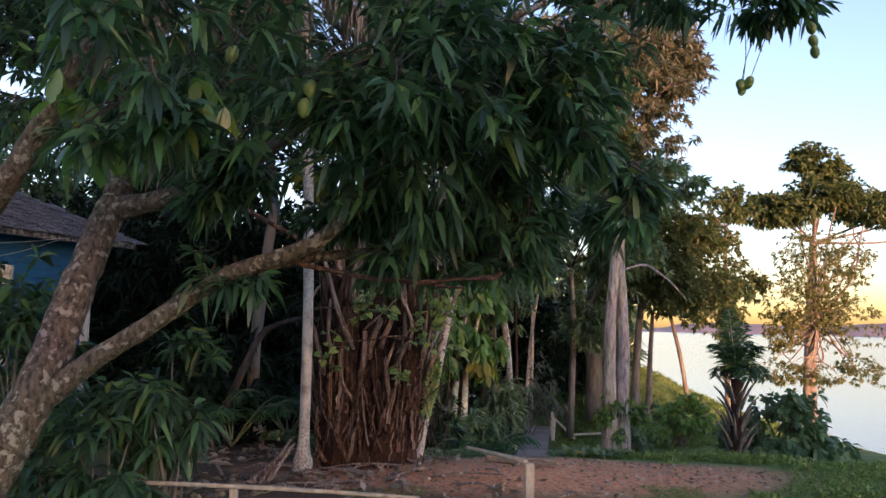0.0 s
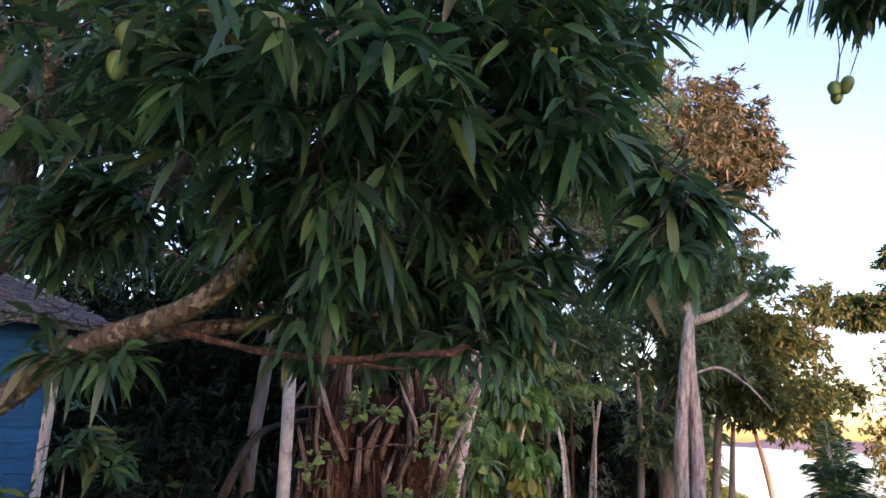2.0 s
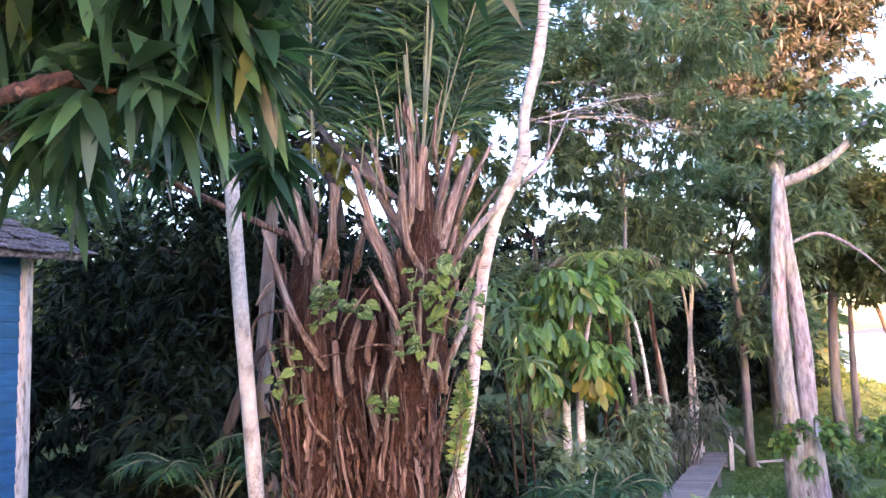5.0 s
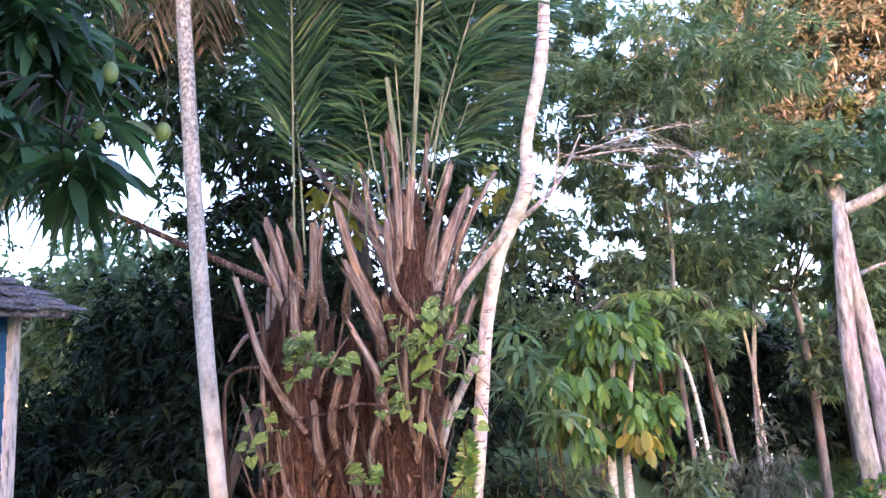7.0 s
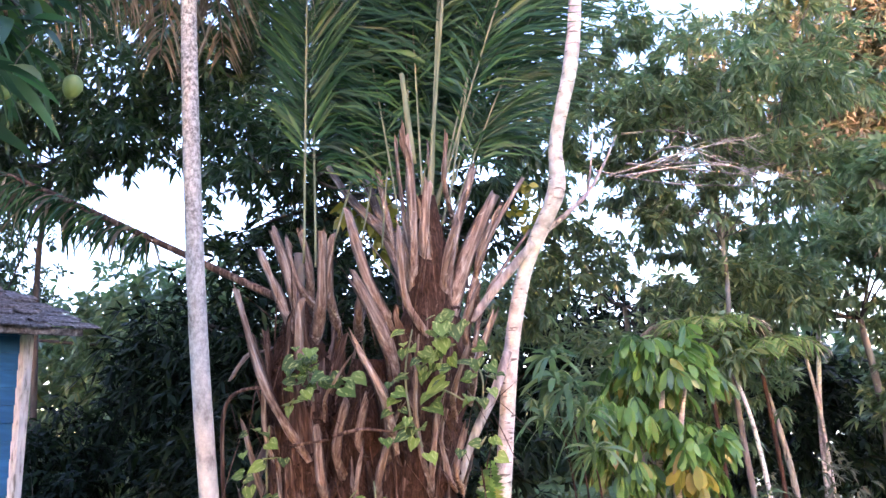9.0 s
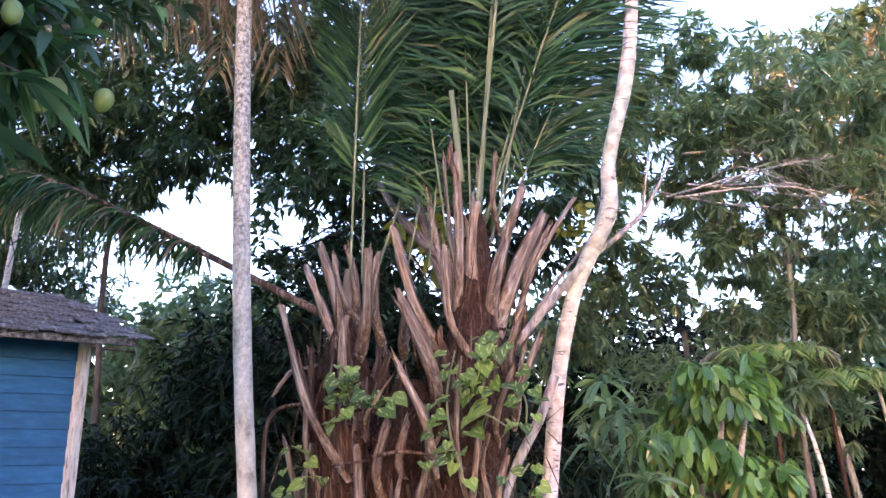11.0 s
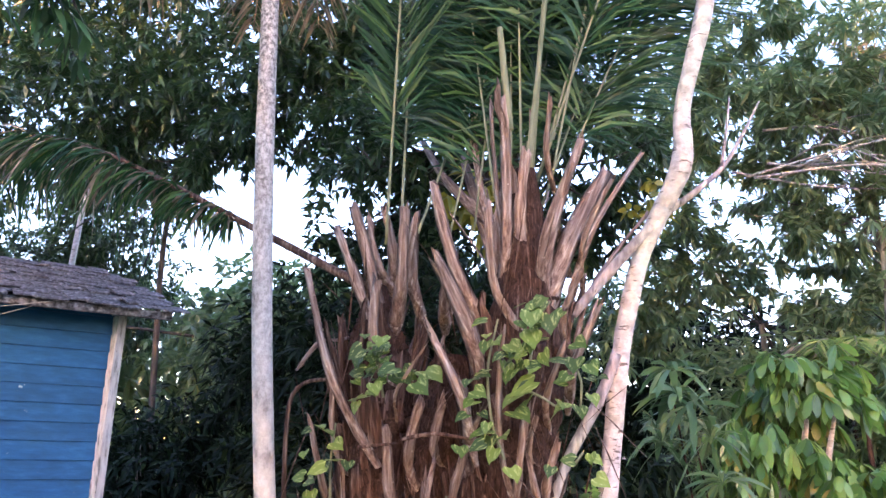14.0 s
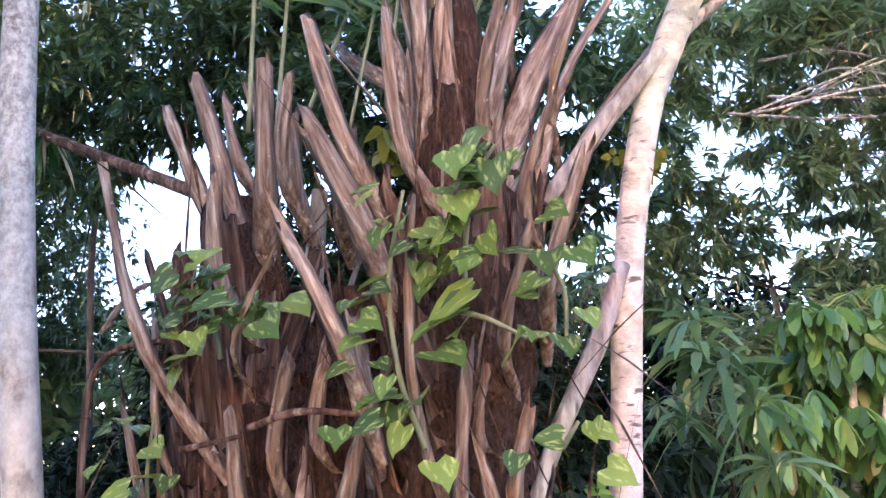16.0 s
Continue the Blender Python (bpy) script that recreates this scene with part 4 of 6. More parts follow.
# ---- mango tree in front ----
def build_mango():
    ob = thing("mango_tree", (-3.25, 3.95, 0), "spreading mango tree with glossy dark leaves and hanging green fruit", "tree")
    part("trunk", tube([(-3.48, 3.9, -0.1), (-3.24, 3.98, 0.5), (-2.94, 4.10, 1.2), (-2.84, 4.35, 1.9), (-2.76, 4.62, 2.5)], [0.20, 0.16, 0.135, 0.11, 0.10], 14, 40, 0.05, 1), MANGO_BARK, ob)
    limbs = [([(-2.90, 4.10, 1.15), (-2.60, 4.10, 1.40), (-2.33, 4.1, 1.58), (-1.75, 4.0, 1.95), (-1.17, 3.9, 2.17), (-0.86, 3.8, 2.5), (-0.5, 3.6, 3.0)], (0.085, 0.07, 0.062, 0.055, 0.05, 0.04, 0.02)),
             ([(-2.76, 4.6, 2.45), (-2.32, 4.5, 2.53), (-1.72, 4.3, 2.74), (-0.9, 3.9, 3.2), (0.2, 3.6, 3.6)], (0.085, 0.07, 0.055, 0.04, 0.02)), ([(-2.78, 4.6, 2.4), (-2.7, 4.7, 3.0), (-2.4, 4.4, 3.8), (-1.6, 3.8, 4.6)], (0.09, 0.08, 0.06, 0.03)),
             ([(-3.5, 3.9, 1.9), (-2.96, 3.6, 2.39), (-2.7, 3.5, 2.74), (-2.29, 3.3, 3.26), (-1.7, 3.0, 3.9)], (0.08, 0.07, 0.065, 0.055, 0.03)), ([(-3.34, 3.92, 0.2), (-3.62, 3.85, 0.9), (-3.66, 3.85, 1.5), (-3.5, 3.9, 1.9)], (0.12, 0.11, 0.10, 0.08)),
             ([(-1.75, 4.0, 1.97), (-1.3, 4.3, 2.10), (-0.69, 4.3, 2.17), (-0.3, 4.2, 2.16), (-0.12, 4.22, 2.10)], (0.045, 0.038, 0.028, 0.014, 0.005)), ([(-2.74, 4.7, 2.6), (-2.6, 5.4, 3.2), (-2.4, 6.1, 3.7), (-2.3, 6.7, 4.1)], (0.06, 0.05, 0.035, 0.02)),
             ([(-0.5, 3.6, 3.0), (0.3, 3.5, 3.45), (1.0, 3.8, 3.85), (1.65, 4.4, 4.02), (2.25, 4.5, 4.0)], (0.022, 0.017, 0.013, 0.009, 0.005))]
    limbs += [([(-0.69, 4.3, 2.17), (-0.45, 4.6, 2.25), (-0.2, 4.74, 2.12)], (0.004, 0.004, 0.002)), ([(-0.69, 4.3, 2.17), (-0.7, 4.7, 2.45), (-0.7, 5.1, 2.75)], (0.005, 0.004, 0.003)), ([(-2.0, 3.2, 3.1), (-1.8, 2.8, 2.8), (-1.5, 2.3, 2.55)], (0.014, 0.01, 0.006))]
    for k, (pts, r) in enumerate(limbs):
        part("limb", tube(pts, r, 9, rough=0.05, seed=k), MANGO_BARK, ob)
    low = [(-1.45, 3.95, 2.07), (-1.1, 3.92, 2.0), (-0.81, 3.86, 1.95), (-0.49, 3.73, 1.925), (-0.31, 3.67, 1.945), (-0.10, 3.63, 1.955), (-0.05, 3.68, 1.99)]
    part("limb", tube(low, (0.018, 0.015, 0.014, 0.017, 0.010, 0.016, 0.011), 10, 46, 0.12, 33), RED_BARK, ob, "reddish crooked low limb")
    for pts, r in (([(-0.07, 3.66, 1.98), (0.0, 3.87, 2.0), (0.10, 3.97, 1.995), (0.19, 4.06, 1.99)], (0.009, 0.006, 0.005, 0.003)), ([(-0.49, 3.73, 1.925), (-0.36, 3.70, 1.90), (-0.26, 3.66, 1.895)], (0.012, 0.008, 0.006))):
        part("limb", tube(pts, r, 8, 12, 0.05, 5), RED_BARK, ob)
    rng = np.random.default_rng(3)
    # The wide blob at z 4.3 is unseen crown added for shade.
    blobs = [((-0.50, 3.35, 2.95), (1.15, 1.0, 0.85), 270), ((-2.4, 4.6, 3.5), (1.4, 1.5, 0.9), 200), ((0.22, 3.5, 2.95), (0.52, 0.6, 0.75), 78), ((-1.8, 3.6, 4.3), (2.4, 1.8, 0.5), 90),
             ((-2.6, 6.25, 4.15), (1.0, 0.8, 0.7), 70), ((-0.70, 5.12, 2.70), (0.42, 0.30, 0.36), 44), ((-0.20, 4.74, 2.12), (0.15, 0.12, 0.08), 5), ((-0.48, 4.85, 2.32), (0.28, 0.2, 0.2), 13), ((-1.6, 2.4, 2.5), (0.45, 0.3, 0.16), 16), ((-0.95, 4.3, 2.36), (0.6, 0.28, 0.24), 44), ((-0.55, 4.10, 2.10), (0.70, 0.30, 0.16), 16), ((-1.7, 4.0, 1.95), (0.5, 0.25, 0.22), 13), ((-0.05, 4.2, 2.24), (0.42, 0.2, 0.18), 15), ((-0.45, 3.95, 2.48), (0.85, 0.40, 0.32), 74), ((-2.2, 2.5, 3.2), (1.2, 0.8, 0.6), 45), ((-3.6, 5.6, 3.7), (1.0, 1.2, 0.8), 60), ((0.64, 3.32, 2.50), (0.24, 0.18, 0.24), 20), ((0.66, 3.28, 2.28), (0.18, 0.12, 0.08), 5), ((0.62, 3.88, 2.34), (0.22, 0.16, 0.12), 9), ((0.36, 3.5, 2.72), (0.30, 0.25, 0.22), 22), ((0.55, 3.8, 3.38), (0.36, 0.25, 0.26), 10), ((0.20, 3.8, 2.9), (0.4, 0.3, 0.3), 24), ((0.12, 3.75, 2.27), (0.26, 0.2, 0.2), 20), ((0.08, 3.85, 2.14), (0.26, 0.2, 0.14), 12), ((0.02, 3.80, 2.05), (0.14, 0.14, 0.05), 5), ((-0.12, 3.80, 2.03), (0.12, 0.06, 0.04), 3), ((-0.70, 3.8, 2.10), (0.2, 0.1, 0.06), 4),
             ((1.0, 3.9, 3.88), (0.7, 0.5, 0.22), 40), ((1.75, 4.5, 3.98), (0.75, 0.4, 0.14), 38), ((-2.27, 5.0, 2.80), (0.36, 0.3, 0.24), 38), ((-0.3, 3.9, 2.8), (0.75, 0.4, 0.36), 60), ((-1.55, 3.9, 2.5), (0.55, 0.4, 0.35), 55)]
    cs, ds = [], []
    for c, r, k in blobs:
        p, d = in_blob(k, c, r, 0.3, np.random.default_rng(int(1000 + abs(c[0]) * 700 + c[1] * 90 + c[2] * 37)))
        cs.append(p)
        ds.append(d)
    c, d = np.concatenate(cs), np.concatenate(ds)
    keep = (c[:, 2] > 1.72) & ((c[:, 0] < 0.85) | (c[:, 2] > 3.0)) & ((c[:, 0] < 0.0) | (c[:, 1] > 3.0) | (c[:, 2] > 2.9))
    c, d = c[keep], d[keep]
    part("crown", rosettes(c, d * (1, 1, 0.5) + (0, 0, 0.05), 13, 0.162, 0.0195, 0.45, 1.0, LEAF_FINE, rng, 0.10, 0.9), MANGO_LEAF, ob, smooth=True)
    tw = []
    for q, e in zip(c, d):
        s = q - (e * (0.2, 0.2, 0.06) + (0, 0, -0.12)) * rng.uniform(0.7, 1.2)
        tw.append(tube([s, (s + q) / 2 + rng.normal(size=3) * 0.03, q], (0.005, 0.004, 0.003), 4, 4))
    tagged(part("twig", join(tw), DARK_BARK, ob), kind="stuff")
    # unseen upper crown added high over the yard to shade its left side
    hi, hd = map(np.concatenate, zip(*[in_blob(k, c, r, 0.3, rng) for c, r, k in (((-3.0, 5.4, 7.0), (2.6, 2.4, 1.2), 420), ((-5.4, 5.2, 6.6), (2.4, 2.4, 1.3), 360), ((-2.2, 2.6, 6.4), (2.4, 2.0, 1.1), 300), ((-5.0, 8.2, 7.6), (2.2, 1.8, 1.2), 300))]))
    part("upper_crown", rosettes(hi, hd, 11, 0.28, 0.04, 0.5, 0.9, LEAF_LO, rng, 0.3), MANGO_LEAF, ob, smooth=False)
    for pts, r in (([(-1.6, 3.8, 4.6), (-2.2, 4.4, 5.8), (-3.0, 5.4, 7.0)], (0.05, 0.05, 0.02)), ([(-2.7, 4.7, 3.0), (-3.6, 5.0, 4.8), (-5.2, 5.3, 6.6)], (0.07, 0.06, 0.02)), ([(-3.6, 5.0, 4.8), (-4.2, 6.6, 6.2), (-5.0, 8.2, 7.6)], (0.05, 0.04, 0.02)), ([(-1.6, 3.8, 4.6), (-1.9, 3.2, 5.6), (-2.2, 2.6, 6.4)], (0.04, 0.035, 0.02))):
        part("limb", tube(pts, r, 8, rough=0.05), MANGO_BARK, ob)
    # fruit on long stalks
    skin = varied("mango_skin", [(0.3, (0.10, 0.17, 0.045)), (0.7, (0.20, 0.27, 0.08))], 6.0, None, 0.45, 0.05, 0.4, obj_random=0.3)
    bm = bmesh.new()
    bmesh.ops.create_uvsphere(bm, u_segments=14, v_segments=10, radius=1.0)
    for q in bm.verts:
        q.co.x *= 0.036 * (1 + 0.12 * q.co.z)
        q.co.y *= 0.031 * (1 + 0.12 * q.co.z)
        q.co.x += 0.006 * (q.co.z < 0) * q.co.z
        q.co.z *= 0.048
    me = bpy.data.meshes.new("mango_fruit")
    bm.to_mesh(me)
    bm.free()
    me.polygons.foreach_set("use_smooth", np.ones(len(me.polygons), bool))
    me.materials.append(skin)
    o = origin(ob)
    spots = [(-1.08, 2.87, 2.71, 0.4), (-1.05, 2.85, 2.80, 0.38), (-1.45, 2.9, 2.98, 0.3), (0.67, 3.83, 3.21, 0.3), (0.71, 3.80, 3.19, 0.3), (1.70, 4.47, 3.42, 0.45), (1.75, 4.45, 3.43, 0.44), (1.72, 4.5, 3.39, 0.44), (2.23, 4.5, 3.86, 0.15), (2.25, 4.52, 3.77, 0.15), (2.25, 4.5, 3.68, 0.2),
             (-0.22, 4.88, 2.43, 0.25), (-0.30, 5.19, 2.38, 0.28), (-0.56, 5.19, 2.44, 0.22)]
    for x, y, z, st in spots:
        fruit = new("mango_fruit", me)
        fruit.parent = ob
        fruit.matrix_local = Matrix.Translation(Vector((x, y, z)) - Vector(o)) @ Euler((rng.normal() * 0.2, rng.normal() * 0.25, rng.uniform(0, 6))).to_matrix().to_4x4() @ Matrix.Scale(0.68 if y > 4.8 else 1.0, 4)
        part("stalk", tube([(x, y, z + 0.05), (x + 0.005, y, z + 0.05 + st / 2), (x - 0.02, y + 0.02, z + 0.05 + st)], (0.003, 0.003, 0.004), 5, 6), MANGO_BARK, fruit)


build_mango()


# ---- boardwalk over the low ground ----
def build_boardwalk():
    a, b = np.array((1.10, 12.2, -0.78)), np.array((2.95, 24.2, -1.62))
    ob = thing("boardwalk", tuple(a), "weathered grey plank boardwalk with pale end posts", "boardwalk")
    grey = varied("weathered_plank", [(0.3, (0.17, 0.15, 0.14)), (0.6, (0.34, 0.31, 0.29)), (0.8, (0.46, 0.43, 0.40))], 6.0, (1, 8, 8), 0.9, 0.4, obj_random=0.5)
    pale = varied("pale_timber", [(0.3, (0.45, 0.40, 0.33)), (0.7, (0.66, 0.61, 0.53))], 9.0, (3, 3, 0.8), 0.85, 0.3)
    d = unit(b - a)
    s = unit(np.cross(d, UP))
    rng = np.random.default_rng(5)
    n = 74
    for i in range(n):
        c = a + (b - a) * (i + 0.5) / n + UP * rng.normal() * 0.004
        part("plank", beam(c - s * (0.32 + rng.normal() * 0.012), c + s * (0.32 + rng.normal() * 0.012), 0.155, 0.028), grey, ob, smooth=False)
    for k in (-0.25, 0.25):
        part("stringer", beam(a + s * k - UP * 0.07, b + s * k - UP * 0.07, 0.06, 0.11), grey, ob, smooth=False)
        for t in (0.05, 0.35, 0.65, 0.95):
            p = a + (b - a) * t + s * k
            part("support_post", beam(p - UP * 0.8, p - UP * 0.1, 0.08, 0.08), grey, ob, smooth=False)
    for p, h in ((b - s * 0.36, 0.62), (b + s * 0.36, 0.60), (b - s * 0.36 - d * 1.7, 0.45), (b + s * 0.40 - d * 1.2, 0.35)):
        part("end_post", beam(p - UP * 0.6, p + UP * h + s * 0.05, 0.11, 0.07, 0.012), pale, ob, "pale split end post", smooth=False)
    part("brace", beam(b + s * 0.5 - d * 0.2 + UP * 0.25, b + s * 1.1 - d * 1.6 - UP * 0.25, 0.06, 0.05), pale, ob, smooth=False)
    part("rail", beam(b + s * 0.9 - d * 1.5 - UP * 0.12, b + s * 3.0 - d * 1.3 + UP * 0.05, 0.06, 0.05), pale, ob, smooth=False)


build_boardwalk()


def build_fence():
    pale = varied("fence_timber", [(0.3, (0.26, 0.21, 0.16)), (0.7, (0.48, 0.42, 0.34))], 8.0, (2, 2, 1), 0.85, 0.3)
    ob = thing("low_fence", (0.24, 4.6, 0), "low rustic rail fence of pale unpainted timber", "fence")
    part("post", beam((0.235, 4.6, -0.1), (0.24, 4.6, 0.74), 0.065, 0.06, 0.008), pale, ob, smooth=False)
    part("post", beam((-1.9, 5.0, -0.1), (-1.9, 5.0, 0.44), 0.06, 0.05, 0.008), pale, ob, smooth=False)
    part("rail", tube([(-2.75, 5.0, 0.47), (-1.6, 4.95, 0.455), (-0.52, 4.85, 0.43)], (0.016, 0.018, 0.014), 7, rough=0.05), pale, ob)
    part("rail", tube([(0.22, 4.62, 0.745), (0.02, 4.9, 0.745), (-0.18, 5.2, 0.74)], (0.016, 0.017, 0.014), 6, rough=0.06), pale, ob)
    log = thing("log", (0.55, 8.1, 0.08), "short squared log lying on the edge of the dirt path", "log")
    z = float(ground_z(0.55, 8.1))
    worn = varied("worn_log", [(0.3, (0.10, 0.075, 0.06)), (0.7, (0.30, 0.25, 0.20))], 8.0, (1, 4, 4), 0.9, 0.5)
    part("timber", beam((0.17, 8.22, z + 0.05), (0.95, 7.95, z + 0.04), 0.12, 0.09, 0.02), worn, log, smooth=False)


build_fence()


# ---- cocoa-like tree with big drooping leaves ----
def build_broadleaf():
    rng = np.random.default_rng(31)
    ob = thing("broadleaf_tree", (0.0, 14.0, -0.85), "small tree with large drooping green and yellowing leaves", "tree")
    for pts in ([(-0.12, 14.0, -0.95), (-0.1, 14.0, 0.2), (-0.02, 14.0, 1.2), (0.15, 14.0, 2.2)], [(0.08, 14.0, -0.9), (0.1, 14.05, 0.2), (0.16, 14.0, 1.0), (0.4, 14.0, 2.0)]):
        part("stem", tube(pts, (0.075, 0.065, 0.05, 0.02), 9, rough=0.03), WHITE_BARK, ob)
    cs, ds = [], []
    for c, r, k in (((-0.05, 13.9, 1.9), (1.0, 0.8, 0.75), 150), ((0.40, 13.8, 1.15), (0.6, 0.6, 0.55), 64), ((-0.35, 13.9, 1.2), (0.55, 0.6, 0.6), 60), ((0.25, 13.8, 2.35), (0.7, 0.6, 0.4), 60)):
        p, d = in_blob(k, c, r, 0.45, rng)
        cs.append(p)
        ds.append(d)
    part("crown", rosettes(np.concatenate(cs), np.concatenate(ds), 8, 0.25, 0.050, 0.34, 0.55, LEAF_OVAL, rng, 1.25), BROAD_LEAF, ob)


build_broadleaf()

# ---- trees standing apart on the right ----
dbl = thing("twin_trunk_tree", (3.45, 16.0, -1.4), "tall tree with two pale furrowed trunks and a sawn limb", "tree")
part("trunk", tube([(3.42, 16.0, -1.6), (3.38, 16.0, 0), (3.41, 16.0, 2), (3.62, 16.0, 4.0), (3.7, 16.1, 4.6)], (0.24, 0.15, 0.122, 0.105, 0.08), 14, 40, 0.03), PALE_BARK, dbl)
part("trunk", tube([(3.66, 16.1, -1.6), (3.68, 16.1, 0), (3.72, 16.1, 1.4), (3.66, 16.1, 3.0), (3.66, 16.05, 3.9)], (0.24, 0.155, 0.135, 0.10, 0.07), 14, 40, 0.03, 2), PALE_BARK, dbl)
part("limb", tube([(3.64, 16.0, 4.0), (4.1, 16.0, 4.15), (4.6, 16.0, 4.45), (5.4, 16.1, 5.2)], (0.10, 0.085, 0.07, 0.04), 9, rough=0.04), PALE_BARK, dbl)
part("limb", tube([(3.6, 16.0, 4.2), (3.42, 16.0, 4.6), (3.15, 16.0, 4.95)], (0.10, 0.08, 0.075), 9, rough=0.04), PALE_BARK, dbl, "short sawn-off limb")
part("limb", tube([(3.75, 16.05, 3.0), (4.2, 16.0, 3.1), (4.7, 15.9, 2.75), (5.1, 15.9, 2.3)], (0.035, 0.03, 0.02, 0.01), 6), PALE_BARK, dbl)
_c, _d = map(np.concatenate, zip(in_blob(80, (4.4, 16.2, 5.3), (1.5, 1.0, 0.6)), in_blob(60, (3.45, 15.95, 4.85), (0.8, 0.6, 0.5)), in_blob(40, (5.2, 16.0, 5.0), (0.7, 0.6, 0.35))))
part("crown", rosettes(_c, _d, 8, 0.24, 0.05, 0.25), FAR_LEAF, dbl, smooth=False)
_c, _d = in_blob(75, (3.6, 15.75, -0.25), (0.6, 0.35, 0.8))
part("climbing_leaf", rosettes(_c, _d, 7, 0.18, 0.05, 0.35), BROAD_LEAF, dbl, smooth=False)

tree("sunlit_tree", (6.0, 23.6, -1.6), [((6.6, 24.2, 4.2), (2.6, 2.2, 2.0)), ((7.6, 23.4, 2.9), (2.0, 1.6, 1.1)), ((5.2, 24.5, 6.8), (2.3, 2.0, 1.8)), ((7.2, 23.8, 4.9), (1.9, 1.5, 1.3)), ((6.0, 23.9, 3.2), (1.7, 1.3, 0.9))], [(6.0, 23.6, -1.7), (5.95, 23.6, 0), (6.1, 23.6, 2), (6.3, 23.8, 3.6)], (0.18, 0.125, 0.11, 0.09), "tree with warm-toned trunks catching the evening sun", leaf=OLIVE_LEAF, bark=GREY_BARK, tufts=460, per=9, length=0.24, width=0.05, seed=3)
part("trunk", tube([(6.35, 23.6, -1.7), (6.4, 23.6, 0.2), (6.55, 23.7, 2.2)], (0.12, 0.09, 0.06), 9), GREY_BARK, bpy.data.objects["sunlit_tree"])
tree("tall_rusty_tree", (5.6, 24.5, -1.6), [((6.0, 24.5, 9.6), (2.4, 2.2, 2.4)), ((4.2, 24.8, 8.6), (2.2, 2.0, 2.2)), ((5.6, 24.8, 12.0), (2.8, 2.4, 2.4)), ((2.6, 25.2, 10.2), (2.4, 2.0, 2.6)), ((7.4, 24.7, 11.2), (1.6, 1.5, 1.9))], [(4.9, 25.0, -1.7), (4.9, 25, 3), (5.0, 25, 7), (5.3, 24.8, 9)], (0.3, 0.26, 0.2, 0.14), "tall tree with rusty brown sunlit foliage", leaf=WARM_LEAF, tufts=255, per=14, length=0.33, width=0.045, seed=5)
tree("shore_tree", (12.4, 25.0, -1.0), [((12.4, 25, 4.0), (1.5, 1.4, 1.6)), ((11.4, 25, 1.6), (1.0, 1.0, 1.0)), ((13.4, 25, 2.2), (1.4, 1.2, 1.3)), ((12.6, 25, 0.2), (1.2, 1.0, 0.6)), ((14.0, 25.4, 4.2), (1.1, 1.0, 1.0)), ((12.3, 25.0, 2.4), (1.7, 1.3, 1.3)), ((11.2, 24.6, 0.3), (1.0, 0.9, 0.6)), ((13.9, 25.0, 0.4), (1.0, 0.9, 0.7))], [(12.3, 25, -1.1), (12.2, 25, 0.2), (12.5, 25, 1.4), (12.7, 25, 2.6)], (0.15, 0.12, 0.09, 0.06), "bare-limbed shore tree in orange evening light", leaf=RUSSET_LEAF, bark=GREY_BARK, tufts=330, per=9, length=0.15, width=0.03, limbs=5, limb=0.34, seed=6)
tree("spreading_tree", (15.0, 31.0, -2.0), [((13.4, 30, 6.8), (1.9, 1.6, 0.8)), ((15.6, 30, 7.5), (1.8, 1.6, 0.9)), ((15.2, 30, 8.8), (1.3, 1.2, 0.8)), ((17.8, 30, 6.9), (2.2, 1.8, 0.8)), ((20, 31, 7.0), (2.0, 1.8, 0.8))], [(15.2, 31, -2.2), (15.4, 31, 2), (15.6, 31, 5.5)], (0.3, 0.24, 0.15), "tall spreading tree with flat leafy tiers", leaf=OLIVE_LEAF, tufts=560, per=9, length=0.27, width=0.065, seed=7)
tree("young_tree", (9.8, 26.0, -1.5), [((9.9, 26, 6.2), (1.2, 1.0, 0.9)), ((9.2, 26, 4.9), (1.3, 1.2, 0.8)), ((10.2, 26, 3.4), (1.3, 1.2, 0.9)), ((9.6, 26, 2.2), (1.1, 1.0, 0.8))], [(9.9, 26, -1.6), (9.8, 26, 2), (9.9, 26, 5.5)], (0.12, 0.09, 0.05), "slender young tree with light green leaves", leaf=OLIVE_LEAF, tufts=430, per=8, length=0.22, width=0.048, seed=8)


def build_small_palm():
    ob = thing("small_palm", (5.0, 13.0, -0.8), "small palm with a grey skirt of dry leaf bases", "palm")
    rng = np.random.default_rng(14)
    part("trunk", tube([(5.0, 13, -0.95), (5.0, 13, 0), (5.02, 13, 0.8)], (0.12, 0.10, 0.09), 10, rough=0.08), FIBRE, ob)
    for k in range(26):
        a = k * 2.4
        z = -0.6 + 1.25 * k / 26
        p = np.array((5 + 0.09 * math.cos(a), 13 + 0.09 * math.sin(a), z))
        e = p + np.array((math.cos(a) * 0.3, math.sin(a) * 0.3, rng.uniform(0.25, 0.55)))
        part("leaf_base", tube([p, (p + e) / 2 + (0, 0, 0.06), e], (0.035, 0.025, 0.012), 5), GREY_BARK, ob)
    for k in range(15):
        a = k * 2.4
        r, b = frond((5.02, 13, 0.75), ((0.12 + 0.22 * (k % 3)) * math.cos(a), (0.12 + 0.22 * (k % 3)) * math.sin(a), 1.0), (1.45, 1.25, 1.0)[k % 3] * rng.uniform(0.85, 1.1), 0.36, 36, 0.15, (0.15, 0.45, 0.8)[k % 3], 0.45, 0.015, seed=200 + k, thick=0.014)
        f = part("frond", r, RACHIS, ob)
        part("leaf_feather", b, PALM_LEAF, f, smooth=False)


build_small_palm()


